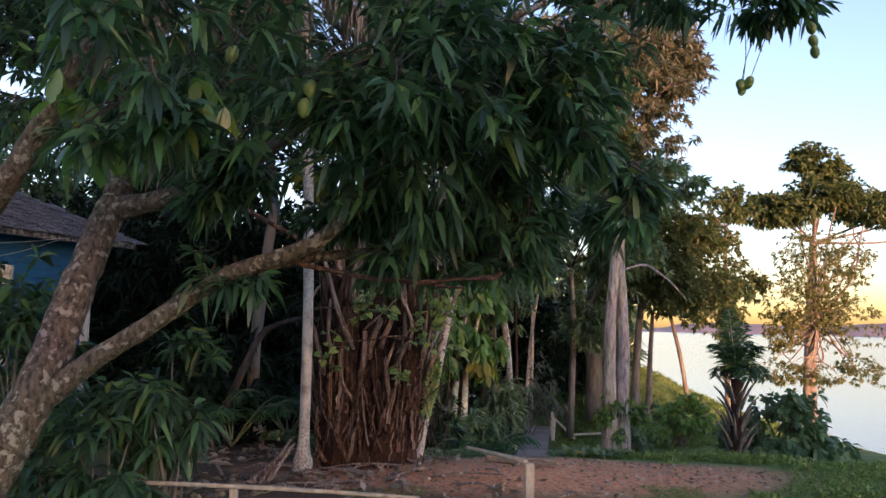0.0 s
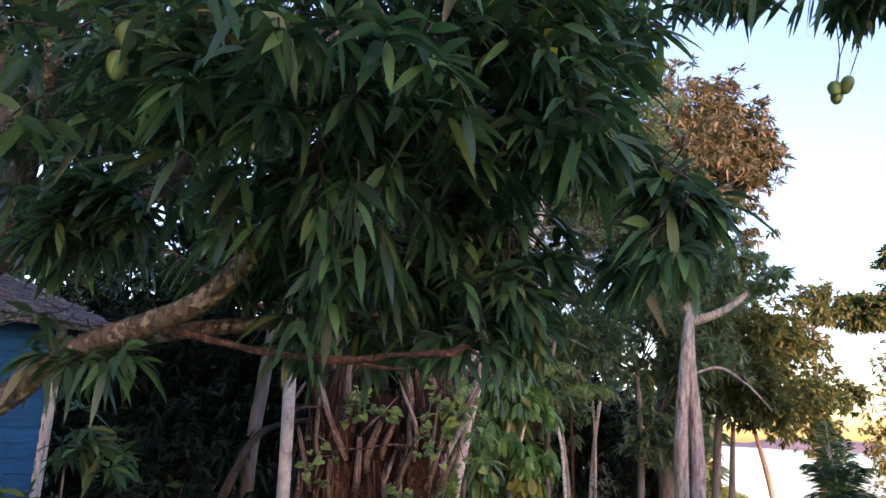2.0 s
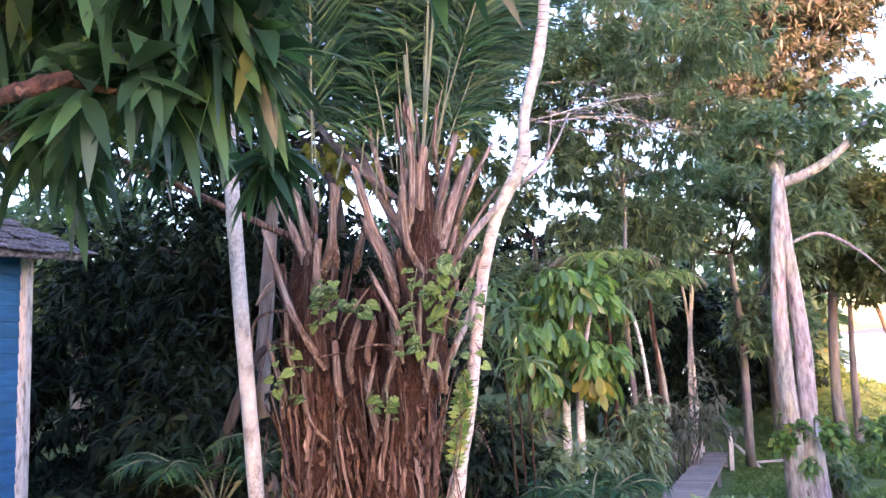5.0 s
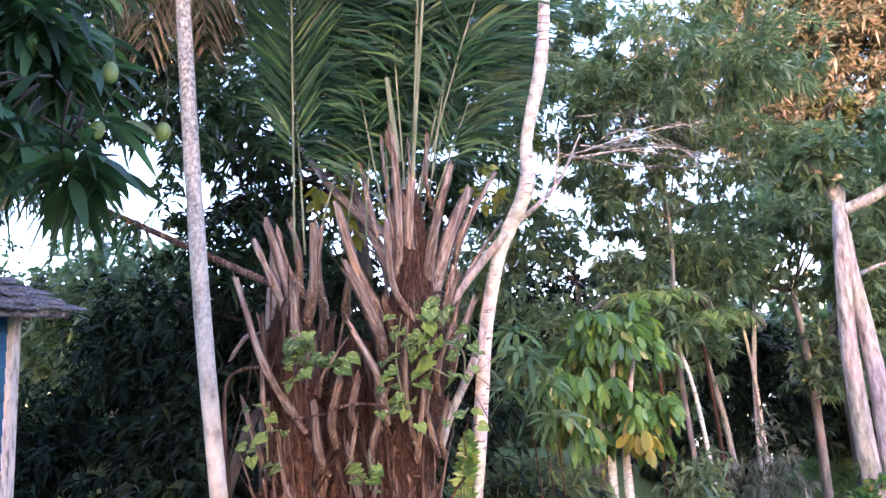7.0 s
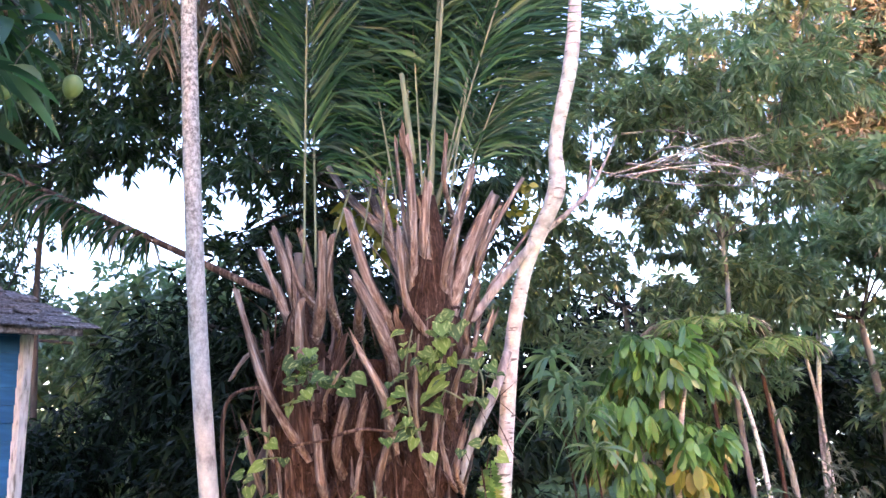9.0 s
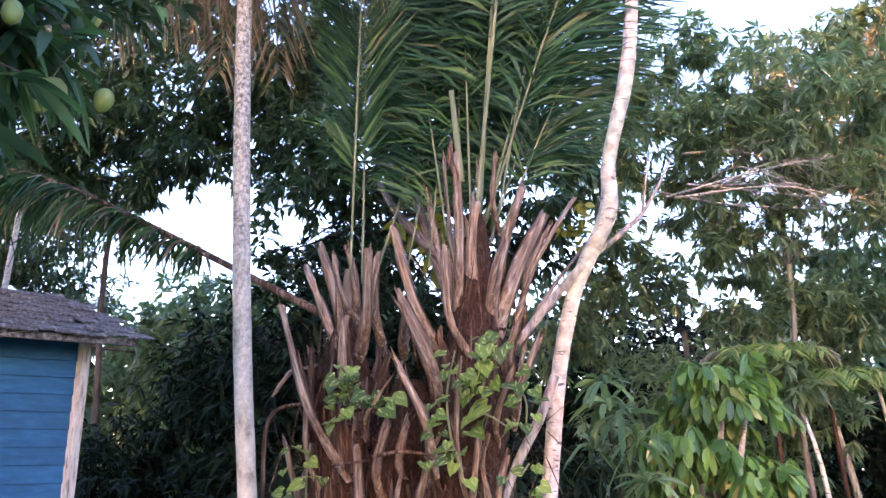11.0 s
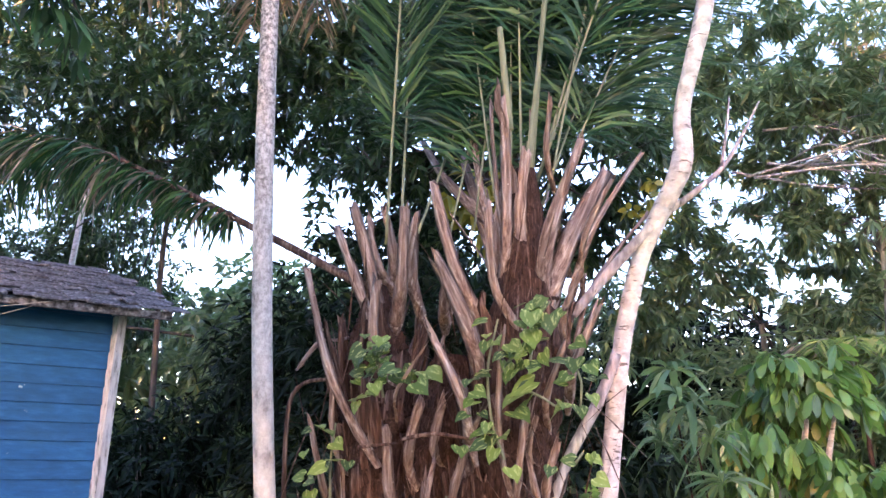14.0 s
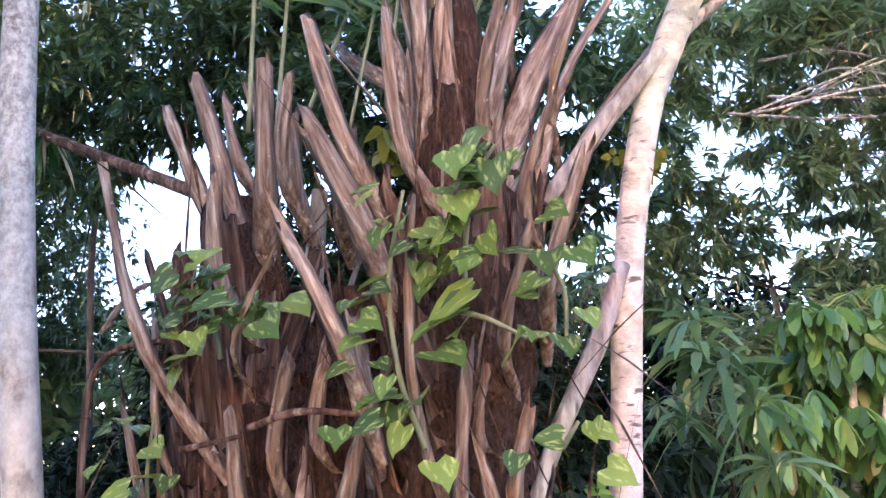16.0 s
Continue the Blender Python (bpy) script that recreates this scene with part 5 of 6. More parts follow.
def shrub(name, centre, radii, label, leaf, tufts, per, length, width, droop=0.3, seed=0, shape=LEAF_LO, category="shrub", down=0.2, group=""):
    rng = np.random.default_rng(seed + 900)
    cx, cy, cz = centre
    z = float(ground_z(cx, cy))
    ob = thing(name, (cx, cy, z), label, category, group)
    p, d = in_blob(tufts, centre, radii, 0.4, rng)
    p[:, 2] = np.maximum(p[:, 2], z + 0.05)
    for q in p[: max(8, min(24, tufts // 8))]:
        part("stem", tube([(cx + rng.normal() * 0.1, cy + rng.normal() * 0.1, z - 0.05), (np.array((cx, cy, z)) + q) / 2 + rng.normal(size=3) * 0.05, q], (0.02, 0.012, 0.005), 5, 5), GREY_BARK, ob)
    part("foliage", rosettes(p, d, per, length, width, droop, 0.9, shape, rng, down), leaf, ob, smooth=False)
    return ob


shrub("shore_bush", (6.02, 13.3, -0.25), (1.05, 0.9, 0.9), "dense dark green bush on the bank beside the small palm", STRAP_LEAF, 300, 9, 0.21, 0.042, 0.45, 1, LEAF_OVAL)
shrub("round_bush", (6.3, 20.0, -0.65), (0.95, 0.8, 0.65), "rounded bright green bush on the grassy bank", BROAD_LEAF, 200, 8, 0.2, 0.05, 0.3, 2)
shrub("path_bush", (4.3, 17.5, -0.9), (0.6, 0.6, 0.6), "leafy shrub at the foot of the twin trunks", FAR_LEAF, 90, 8, 0.2, 0.05, 0.3, 3)
shrub("reddish_thicket", (1.9, 20.5, 0.0), (1.2, 0.9, 1.2), "thicket of reddish dry creeper", WARM_LEAF, 190, 8, 0.22, 0.03, 0.5, 4)
shrub("fern_thicket", (-0.25, 12.4, -0.3), (0.9, 0.9, 0.55), "ferny undergrowth at the foot of the bank", FAR_LEAF, 260, 8, 0.26, 0.04, 0.5, 5)
# Ferns and understorey on this side take the leaf colour darkened for shade.
shrub("fern_thicket", (-1.5, 12.2, 0.0), (1.6, 0.9, 0.7), "ferny undergrowth behind the palms, coloured as in deep shade", SHADED_LEAF, 260, 8, 0.26, 0.04, 0.5, 6)
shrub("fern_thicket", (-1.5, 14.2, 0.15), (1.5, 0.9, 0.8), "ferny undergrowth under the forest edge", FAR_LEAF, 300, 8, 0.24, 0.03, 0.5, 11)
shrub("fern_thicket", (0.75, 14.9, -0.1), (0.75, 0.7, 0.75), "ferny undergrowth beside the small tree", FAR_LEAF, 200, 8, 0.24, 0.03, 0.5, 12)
shrub("understorey", (-8.2, 12.0, 0.9), (1.8, 1.0, 1.3), "understorey foliage behind the hut, coloured as in deep shade", SHADED_LEAF, 300, 9, 0.26, 0.035, 0.5, 13)
shrub("understorey", (-2.6, 11.4, 0.6), (1.3, 0.8, 0.9), "understorey foliage behind the palms, coloured as in deep shade", SHADED_LEAF, 240, 9, 0.26, 0.035, 0.5, 14)
shrub("understorey", (-9.4, 13.0, 1.5), (1.4, 0.8, 1.2), "understorey foliage behind the hut, coloured as in deep shade", SHADED_LEAF, 220, 9, 0.26, 0.035, 0.5, 15)
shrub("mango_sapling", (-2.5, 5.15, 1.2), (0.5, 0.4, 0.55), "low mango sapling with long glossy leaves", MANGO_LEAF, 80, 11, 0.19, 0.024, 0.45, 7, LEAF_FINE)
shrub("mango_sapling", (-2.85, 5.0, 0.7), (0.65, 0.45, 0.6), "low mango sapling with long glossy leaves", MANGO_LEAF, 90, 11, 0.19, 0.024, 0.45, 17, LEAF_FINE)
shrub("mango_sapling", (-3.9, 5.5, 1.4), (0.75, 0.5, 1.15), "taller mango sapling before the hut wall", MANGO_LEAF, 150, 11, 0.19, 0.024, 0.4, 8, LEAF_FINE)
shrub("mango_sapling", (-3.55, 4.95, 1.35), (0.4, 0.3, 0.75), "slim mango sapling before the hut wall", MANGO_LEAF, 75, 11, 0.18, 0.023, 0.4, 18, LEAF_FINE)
shrub("understorey", (-4.0, 10.3, 0.8), (1.6, 0.9, 1.1), "understorey foliage beside the hut, coloured as in deep shade", SHADED_LEAF, 260, 9, 0.26, 0.035, 0.5, 9)

# strap-leaved plant
_rng = np.random.default_rng(77)
_ob = thing("strap_leaf_plant", (-0.45, 11.2, -0.6), "plant with whorls of long hanging strap leaves", "plant")
part("stem", join([tube([(-0.45 + 0.1 * k, 11.2, -0.75), (-0.5 + 0.12 * k, 11.2, 0.8), (-0.6 + 0.16 * k, 11.1, 1.9 - 0.35 * k)], (0.012, 0.010, 0.008), 6) for k in range(3)]), FIBRE, _ob)
_c = np.array([(-0.6, 11.1, 2.2), (-0.45, 11.1, 1.9), (-0.3, 11.0, 1.65), (-0.7, 11.0, 1.6), (-0.25, 11.05, 1.3), (-0.55, 11.0, 2.0)])
part("foliage", rosettes(_c, np.tile(UP, (6, 1)), 24, 0.38, 0.030, 0.7, 0.9, LEAF_OVAL, _rng, 0.0), STRAP_LEAF, _ob)

# ---- forest behind ----
FOREST = [  # name, base, blobs, trunk, radii, label, leaf, tufts, length, width
    ("forest_tree", (-5.5, 13.5, 0), [((-5.5, 13.5, 3.2), (2.4, 1.8, 2.0)), ((-3.8, 13.2, 2.2), (1.8, 1.4, 1.8)), ((-7.5, 13.8, 2.6), (2.0, 1.6, 1.8)), ((-2.6, 13.0, 1.2), (1.6, 1.2, 1.4)), ((-5.5, 12.6, 1.0), (2.4, 1.2, 1.2))], [(-5.5, 13.6, -0.3), (-5.4, 13.6, 1.5), (-5.5, 13.6, 3)], (0.2, 0.16, 0.1), "dark dense broad-leaved tree behind the hut", SHADED_LEAF, 190, 0.27, 0.03),
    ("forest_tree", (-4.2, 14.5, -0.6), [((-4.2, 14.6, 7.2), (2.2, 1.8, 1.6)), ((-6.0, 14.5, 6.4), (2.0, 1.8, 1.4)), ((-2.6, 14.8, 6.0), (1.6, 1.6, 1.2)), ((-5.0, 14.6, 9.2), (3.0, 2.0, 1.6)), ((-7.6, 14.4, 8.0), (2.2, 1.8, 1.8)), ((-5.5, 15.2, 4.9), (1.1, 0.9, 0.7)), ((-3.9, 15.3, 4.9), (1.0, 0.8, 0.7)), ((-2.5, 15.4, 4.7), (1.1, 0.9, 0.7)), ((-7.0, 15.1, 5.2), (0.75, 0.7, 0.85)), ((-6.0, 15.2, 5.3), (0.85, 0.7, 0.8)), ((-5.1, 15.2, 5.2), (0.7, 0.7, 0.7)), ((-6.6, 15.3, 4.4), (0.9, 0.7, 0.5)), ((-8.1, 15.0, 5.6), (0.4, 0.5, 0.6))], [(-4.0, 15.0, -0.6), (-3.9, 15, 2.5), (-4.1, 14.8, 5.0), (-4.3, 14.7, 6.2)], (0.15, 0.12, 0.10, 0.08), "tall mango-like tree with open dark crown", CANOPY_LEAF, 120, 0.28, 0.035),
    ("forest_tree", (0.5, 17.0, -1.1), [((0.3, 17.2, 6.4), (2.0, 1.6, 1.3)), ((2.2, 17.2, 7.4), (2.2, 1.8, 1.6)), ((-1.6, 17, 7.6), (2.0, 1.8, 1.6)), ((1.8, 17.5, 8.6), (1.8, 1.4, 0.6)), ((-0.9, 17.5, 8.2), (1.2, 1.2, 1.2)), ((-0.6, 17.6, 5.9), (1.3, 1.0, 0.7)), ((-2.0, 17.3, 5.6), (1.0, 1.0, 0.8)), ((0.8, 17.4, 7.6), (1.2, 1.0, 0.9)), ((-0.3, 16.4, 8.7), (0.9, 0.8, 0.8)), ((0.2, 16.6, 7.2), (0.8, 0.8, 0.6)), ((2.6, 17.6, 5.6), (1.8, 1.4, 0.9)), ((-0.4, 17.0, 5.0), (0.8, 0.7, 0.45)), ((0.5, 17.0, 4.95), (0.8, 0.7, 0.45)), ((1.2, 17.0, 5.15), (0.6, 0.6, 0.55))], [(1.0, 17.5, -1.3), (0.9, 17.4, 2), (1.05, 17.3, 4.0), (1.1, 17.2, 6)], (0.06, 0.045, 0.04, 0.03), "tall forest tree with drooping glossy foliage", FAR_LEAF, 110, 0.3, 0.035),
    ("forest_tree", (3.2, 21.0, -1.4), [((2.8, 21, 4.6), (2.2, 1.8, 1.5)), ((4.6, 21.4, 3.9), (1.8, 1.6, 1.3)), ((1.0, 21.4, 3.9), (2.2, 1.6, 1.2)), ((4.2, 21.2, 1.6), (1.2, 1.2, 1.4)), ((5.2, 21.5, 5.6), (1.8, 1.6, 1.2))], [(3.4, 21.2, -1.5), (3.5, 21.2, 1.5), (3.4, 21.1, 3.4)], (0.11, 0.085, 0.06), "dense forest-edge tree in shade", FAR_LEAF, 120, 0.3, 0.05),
    ("forest_tree", (-1.5, 24.0, -1.5), [((-2.0, 24, 3.0), (3.4, 1.8, 2.8)), ((2.0, 26, 1.6), (3.0, 1.6, 2.4)), ((-5.0, 23, 3.4), (3.0, 1.8, 2.6)), ((-9.0, 22, 4.0), (3.2, 2.0, 3.2)), ((5.0, 28, 0.6), (2.0, 1.4, 1.8))], [(-1.5, 24, -1.6), (-1.5, 24, 1), (-1.4, 24, 3)], (0.2, 0.16, 0.1), "wall of mixed forest trees", SHADED_LEAF, 110, 0.36, 0.06),
    ("forest_tree", (-9.0, 13.5, 0), [((-9.2, 13.4, 8.2), (2.2, 1.8, 1.4)), ((-11.5, 12.2, 8.0), (2.2, 1.8, 1.6)), ((-7.4, 14.0, 9.4), (2.0, 1.8, 1.6)), ((-10.2, 12.8, 10.4), (3.0, 2.0, 1.6)), ((-13.0, 10.0, 7.2), (2.2, 2.2, 2.2)), ((-11.4, 13.0, 7.4), (2.0, 1.6, 1.0)), ((-8.6, 13.2, 7.2), (1.2, 1.2, 0.8)), ((-14.6, 13.0, 10.6), (2.4, 1.8, 1.8)), ((-18.2, 16.8, 9.4), (2.2, 1.8, 1.5)), ((-19.0, 17.5, 8.0), (3.2, 2.0, 2.2)), ((-20.5, 16.0, 6.3), (3.0, 2.0, 2.0)), ((-18.6, 18.5, 5.8), (2.8, 1.8, 1.8)), ((-10.6, 13.0, 6.4), (0.9, 0.8, 0.55)), ((-9.4, 13.0, 6.6), (0.9, 0.8, 0.55))], [(-11.7, 14.5, -0.3), (-11.7, 14.3, 3), (-11.5, 14.0, 5.4), (-10.8, 13.6, 7.2)], (0.07, 0.06, 0.055, 0.05), "tall dark tree spreading above the hut", CANOPY_LEAF, 120, 0.28, 0.035),
    ("forest_tree", (-1.0, 18.5, -0.8), [((-1.7, 18.0, 4.6), (1.4, 1.3, 1.0)), ((0.4, 18.0, 3.9), (1.3, 1.3, 0.85)), ((1.8, 18.6, 3.9), (1.7, 1.2, 0.9)), ((0.9, 18.4, 4.9), (1.7, 1.0, 0.5)), ((-3.0, 17.6, 4.2), (1.8, 1.4, 1.4)), ((-1.2, 17.6, 2.4), (1.8, 1.2, 1.4)), ((1.0, 18.8, 2.2), (1.6, 1.2, 1.4))], [(-1.0, 18.6, -1.2), (-0.9, 18.6, 1.5), (-0.9, 18.5, 3.8)], (0.07, 0.06, 0.05), "bushy forest tree behind the white trunk", FAR_LEAF, 110, 0.28, 0.04),
    ("forest_tree", (-12.0, 18.0, 0), [((-11.5, 18, 4.2), (3.0, 2.2, 2.6)), ((-14.5, 19.0, 4.2), (3.0, 2.2, 2.8)), ((-9.0, 19, 3.2), (2.4, 2.0, 2.0)), ((-18.5, 11.0, 5.0), (3.0, 2.4, 3.4))], [(-12, 18, -0.2), (-12, 18, 2), (-12, 18, 4)], (0.24, 0.2, 0.12), "tall tree with dense foliage behind the hut", FAR_LEAF, 100, 0.36, 0.055),
]
for _k, (_n, _b, _bl, _t, _r, _l, _lf, _tu, _le, _w) in enumerate(FOREST):
    tree(_n, _b, _bl, _t, _r, _l, leaf=_lf, bark=DARK_BARK if _k in (1, 5) else GREY_BARK, limb_bark=GREY_BARK if _k == 2 else DARK_BARK, tufts=int(_tu * (1.75 if _k in (2, 3, 6) else 2.0)), per=15 if _k in (2, 3, 6) else 9, length=_le * (0.95 if _k in (2, 3, 6) else 1.0), width=_w * (0.85 if _k in (2, 3, 6) else 1.15), seed=20 + _k, down=0.35, limbs=4 if _k == 2 else 1 if _k in (0, 4, 5, 7) else 3, group="forest behind")

# thin bare twigs hanging out of the shaded crowns
_ob = bpy.data.objects["forest_tree.002"]
_rng = np.random.default_rng(404)
for _k in range(9):
    _a = np.array((-0.35, 16.3, 5.75)) + _rng.normal(size=3) * (0.25, 0.3, 0.22)
    _b = np.array((1.5, 16.5, 5.4)) + _rng.normal(size=3) * (0.35, 0.4, 0.42)
    _m = (_a + _b) / 2 + _rng.normal(size=3) * (0.15, 0.15, 0.10) + (0, 0, 0.20)
    _l = smooth_line([_a, _m, _b], 12)
    part("twig", tube([_a, _m, _b], (0.022, 0.015, 0.006), 6, 14, 0.06, _k), PALE_BARK, _ob)
    for _j in (5, 7, 8, 9, 10):
        _e = _l[_j] + np.array((0.45, 0.0, -0.22)) * _rng.uniform(0.4, 1.1) + _rng.normal(size=3) * 0.16
        part("twig", tube([_l[_j], (_l[_j] + _e) / 2 + (0, 0, 0.06), _e], (0.009, 0.006, 0.003), 5, 7), PALE_BARK, _ob)

# pale slim trunks among the forest
for _k, (_p, _r) in enumerate((([(2.25, 22.5, -1.6), (2.35, 22.5, 0.4), (2.5, 22.5, 2.0), (2.85, 22.5, 4.2)], 0.07), ([(2.4, 22.4, -1.6), (2.45, 22.4, 1.0), (2.4, 22.4, 2.4), (2.2, 22.4, 4.0)], 0.05), ([(1.30, 15.9, -1.2), (1.20, 15.9, 0.2), (1.11, 15.9, 1.4), (0.95, 16.0, 2.2)], 0.042),
                               ([(1.75, 22.0, -1.5), (1.65, 22, 0.6), (1.4, 22, 2.4)], 0.085))):
    _o = thing("slim_tree", _p[0], "slim pale-barked trunk among the forest", "tree", "slim forest trunks")
    part("trunk", tube(_p, (_r, _r * 0.85, _r * 0.6), 8, rough=0.03, seed=_k), WHITE_BARK if _k in (0, 1, 2) else PALE_BARK, _o)
    _c, _d = in_blob(26, np.asarray(_p[-1]) + (0, 0, 0.5), (0.7, 0.6, 0.6))
    part("crown", rosettes(_c, _d, 7, 0.3, 0.045, 0.3), FAR_LEAF, _o, smooth=False)

# grey leaning stump left of the clump
_o = thing("dead_trunk", (-3.1, 10.2, 0), "dead grey leaning trunk in the undergrowth", "tree")
part("trunk", tube([(-3.0, 10.2, -0.2), (-3.1, 10.2, 1.0), (-3.0, 10.2, 2.4), (-2.9, 10.2, 3.4)], (0.10, 0.09, 0.08, 0.06), 9, rough=0.05), GREY_BARK, _o)
_o = thing("crooked_tree", (-3.46, 9.6, 0), "crooked trunk in the undergrowth, darkened as in shade", "tree")
# Pale trunk given dark bark, the undergrowth's shade put into its colour.
part("trunk", tube([(-3.5, 9.6, -0.1), (-3.23, 9.6, 0.65), (-2.9, 9.6, 1.42), (-2.66, 9.6, 1.62), (-2.3, 9.65, 1.72), (-1.9, 9.8, 1.7)], (0.07, 0.06, 0.045, 0.035, 0.028, 0.015), 9, rough=0.06), DARK_BARK, _o)
_o = thing("slim_tree", (8.5, 26.0, -1.2), "slim leaning trunk lit orange by the evening sun", "tree", "slim forest trunks")
part("trunk", tube([(8.5, 26.0, -1.3), (8.2, 26.0, 0.6), (7.9, 26.0, 1.9), (7.5, 26, 3.4)], (0.09, 0.075, 0.06, 0.04), 8, rough=0.04), GREY_BARK, _o)
# thin white mast behind the hut
_o = thing("mast", (-16.15, 14.63, 0), "thin white leaning pole behind the hut", "pole")
part("shaft", tube([(-16.15, 14.63, -0.3), (-15.72, 14.63, 5.8), (-15.56, 14.63, 8.2), (-15.48, 14.63, 9.4)], (0.085, 0.07, 0.06, 0.055), 10), WHITE_BARK, _o)

# ---- added unseen tree belt behind the viewer, on the land side: blocks the sun ----
_rng = np.random.default_rng(55)
_o = thing("sun_block_belt", (-100, -262, -2), "added dense belt of tall trees, out of view, blocking the low sun", "trees", kind="stuff")
_c = np.stack((_rng.uniform(-330, 93, 4500), _rng.uniform(-268, -256, 4500), _rng.uniform(-2.0, 33.0, 4500)), -1)
_c[:, 2] *= 0.94 + 0.06 * np.sin(_c[:, 0] * 0.4)
part("foliage", rosettes(_c, _rng.normal(size=_c.shape), 6, 7.2, 3.2, 0.2, 1.0, LEAF_LO, _rng), SHADED_LEAF, _o, smooth=False)
part("trunk", join([tube([(x, -262, -6.3), (x + 0.2, -262, 7), (x, -262, 17)], (0.5, 0.4, 0.15), 7) for x in np.arange(-328, 90, 14)]), GREY_BARK, _o)

# far woods that close the view between the nearer trees
_o = thing("far_woods", (-10, 34, -2), "dense far woods closing the clearing", "woods", kind="stuff")
_n = 9500
_a = np.concatenate((_rng.uniform(-1.45, 0.23, 7300), _rng.uniform(-1.55, -0.2, 2200)))
_d = 33 + _rng.uniform(-2.5, 3.5, _n) - 9 * np.clip(-_a - 0.5, 0, 1)
_top = np.array([6.4 + 2.4 * noise.noise(Vector((q * 7, 1, 0))) + 1.5 * noise.noise(Vector((q * 23, 5, 0))) for q in _a]) * np.interp(_a, (-1.45, -0.7, -0.35, 0.15, 0.23), (1.0, 1.0, 0.65, 0.65, 0.5))
_c = np.stack((np.sin(_a) * _d + 1, np.cos(_a) * _d + 1, -2.5 + (_top + 2.5) * np.concatenate((_rng.uniform(0, 1, 7300), _rng.uniform(0, 0.45, 2200)))), -1)
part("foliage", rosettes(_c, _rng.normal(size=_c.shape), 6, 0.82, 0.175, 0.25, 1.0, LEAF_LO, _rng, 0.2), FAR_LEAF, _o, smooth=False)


# ---- climbing variegated vine on the palm stems ----
def heart_leaf(name, seed, mat):
    """A broad heart-shaped blade with a folded midrib and wavy edge."""
    rng = np.random.default_rng(seed)
    T = [(-0.10, 0.0), (-0.16, 0.28), (0.0, 0.50), (0.28, 0.52), (0.6, 0.34), (0.85, 0.13), (1.0, 0.0)]
    v = [(0, s, 0) for s in (0.0, 0.15, 0.35, 0.6, 0.82, 1.0)]
    f = []
    k = len(v)
    for sgn in (-1, 1):
        for s, u in T[1:6]:
            v.append((sgn * u, s, 0.16 * u + rng.normal() * 0.02 - 0.2 * s * s * 0.5))
    v = [(x, y, z - 0.18 * y * y * (x == 0)) for x, y, z in v]
    for g, flip in ((k, True), (k + 5, False)):
        ring = [g, g + 1, g + 2, g + 3, g + 4]
        quads = [(0, ring[0], ring[1]), (0, ring[1], 1), (1, ring[1], ring[2], 2), (2, ring[2], ring[3], 3), (3, ring[3], ring[4], 4), (4, ring[4], 5)]
        f += [q[::-1] if flip else q for q in quads]
    return mesh_data(name, v, f, mat, True)


def variegated():
    def build(nt, n, l, p):
        info = n.new("ShaderNodeObjectInfo")
        r = ramp(nt, [(0.0, (0.03, 0.07, 0.018)), (0.55, (0.075, 0.15, 0.028)), (1.0, (0.18, 0.27, 0.05))])
        l.new(info.outputs["Random"], r.inputs["Fac"])
        a = noise_tex(nt, 2.2, 3.0, (2.6, 0.7, 1.0))
        m = ramp(nt, [(0.52, (0, 0, 0)), (0.68, (1, 1, 1))])
        l.new(a.outputs["Fac"], m.inputs["Fac"])
        col = mixed(nt, "MIX", m.outputs["Color"], r.outputs["Color"], (0.40, 0.48, 0.19))
        l.new(col, p.inputs["Base Color"])
        p.inputs["Roughness"].default_value = 0.45
        t = n.new("ShaderNodeBsdfTranslucent")
        l.new(mixed(nt, "MULTIPLY", 1.0, col, (1.2, 1.2, 0.7)), t.inputs["Color"])
        ms = n.new("ShaderNodeMixShader")
        ms.inputs["Fac"].default_value = 0.25
        l.new(p.outputs["BSDF"], ms.inputs[1])
        l.new(t.outputs["BSDF"], ms.inputs[2])
        l.new(ms.outputs["Shader"], n["Material Output"].inputs["Surface"])
    return material("variegated_leaf", build)


VINE_LEAF = variegated()
VINE_MESHES = [heart_leaf("leaf", k, VINE_LEAF) for k in range(4)]


def vine(line, count, size, label, seed, spread=0.10, out=(0.25, -1.0, 0.0)):
    rng = np.random.default_rng(seed)
    ob = thing("climbing_vine", line[0], label, "vine", "climbing vines")
    part("stem", tube(line, (0.008, 0.007, 0.005), 5, 20), RACHIS, ob)
    pts = smooth_line(line, 80)
    o = origin(ob)
    for k in range(count):
        p = pts[int(79 * (k + rng.random()) / count)] + rng.normal(size=3) * (spread, 0.04, spread * 0.6) + np.asarray(out) * 0.06
        y = unit(np.asarray(out) * rng.uniform(0.2, 0.8) + (rng.normal() * 0.9, 0, -0.35 + rng.normal() * 0.3))
        z = unit(np.asarray(out) * 0.55 + UP * 0.7 + rng.normal(size=3) * 0.3)
        x = unit(np.cross(y, z))
        z = np.cross(x, y)
        s = size * rng.uniform(0.65, 1.25)
        lf = new("leaf", VINE_MESHES[rng.integers(4)])
        lf.parent = ob
        lf.matrix_local = Matrix.Translation(p - o) @ Matrix(np.column_stack((x, y, z)).tolist()).to_4x4() @ Matrix.Scale(s, 4)
    return ob


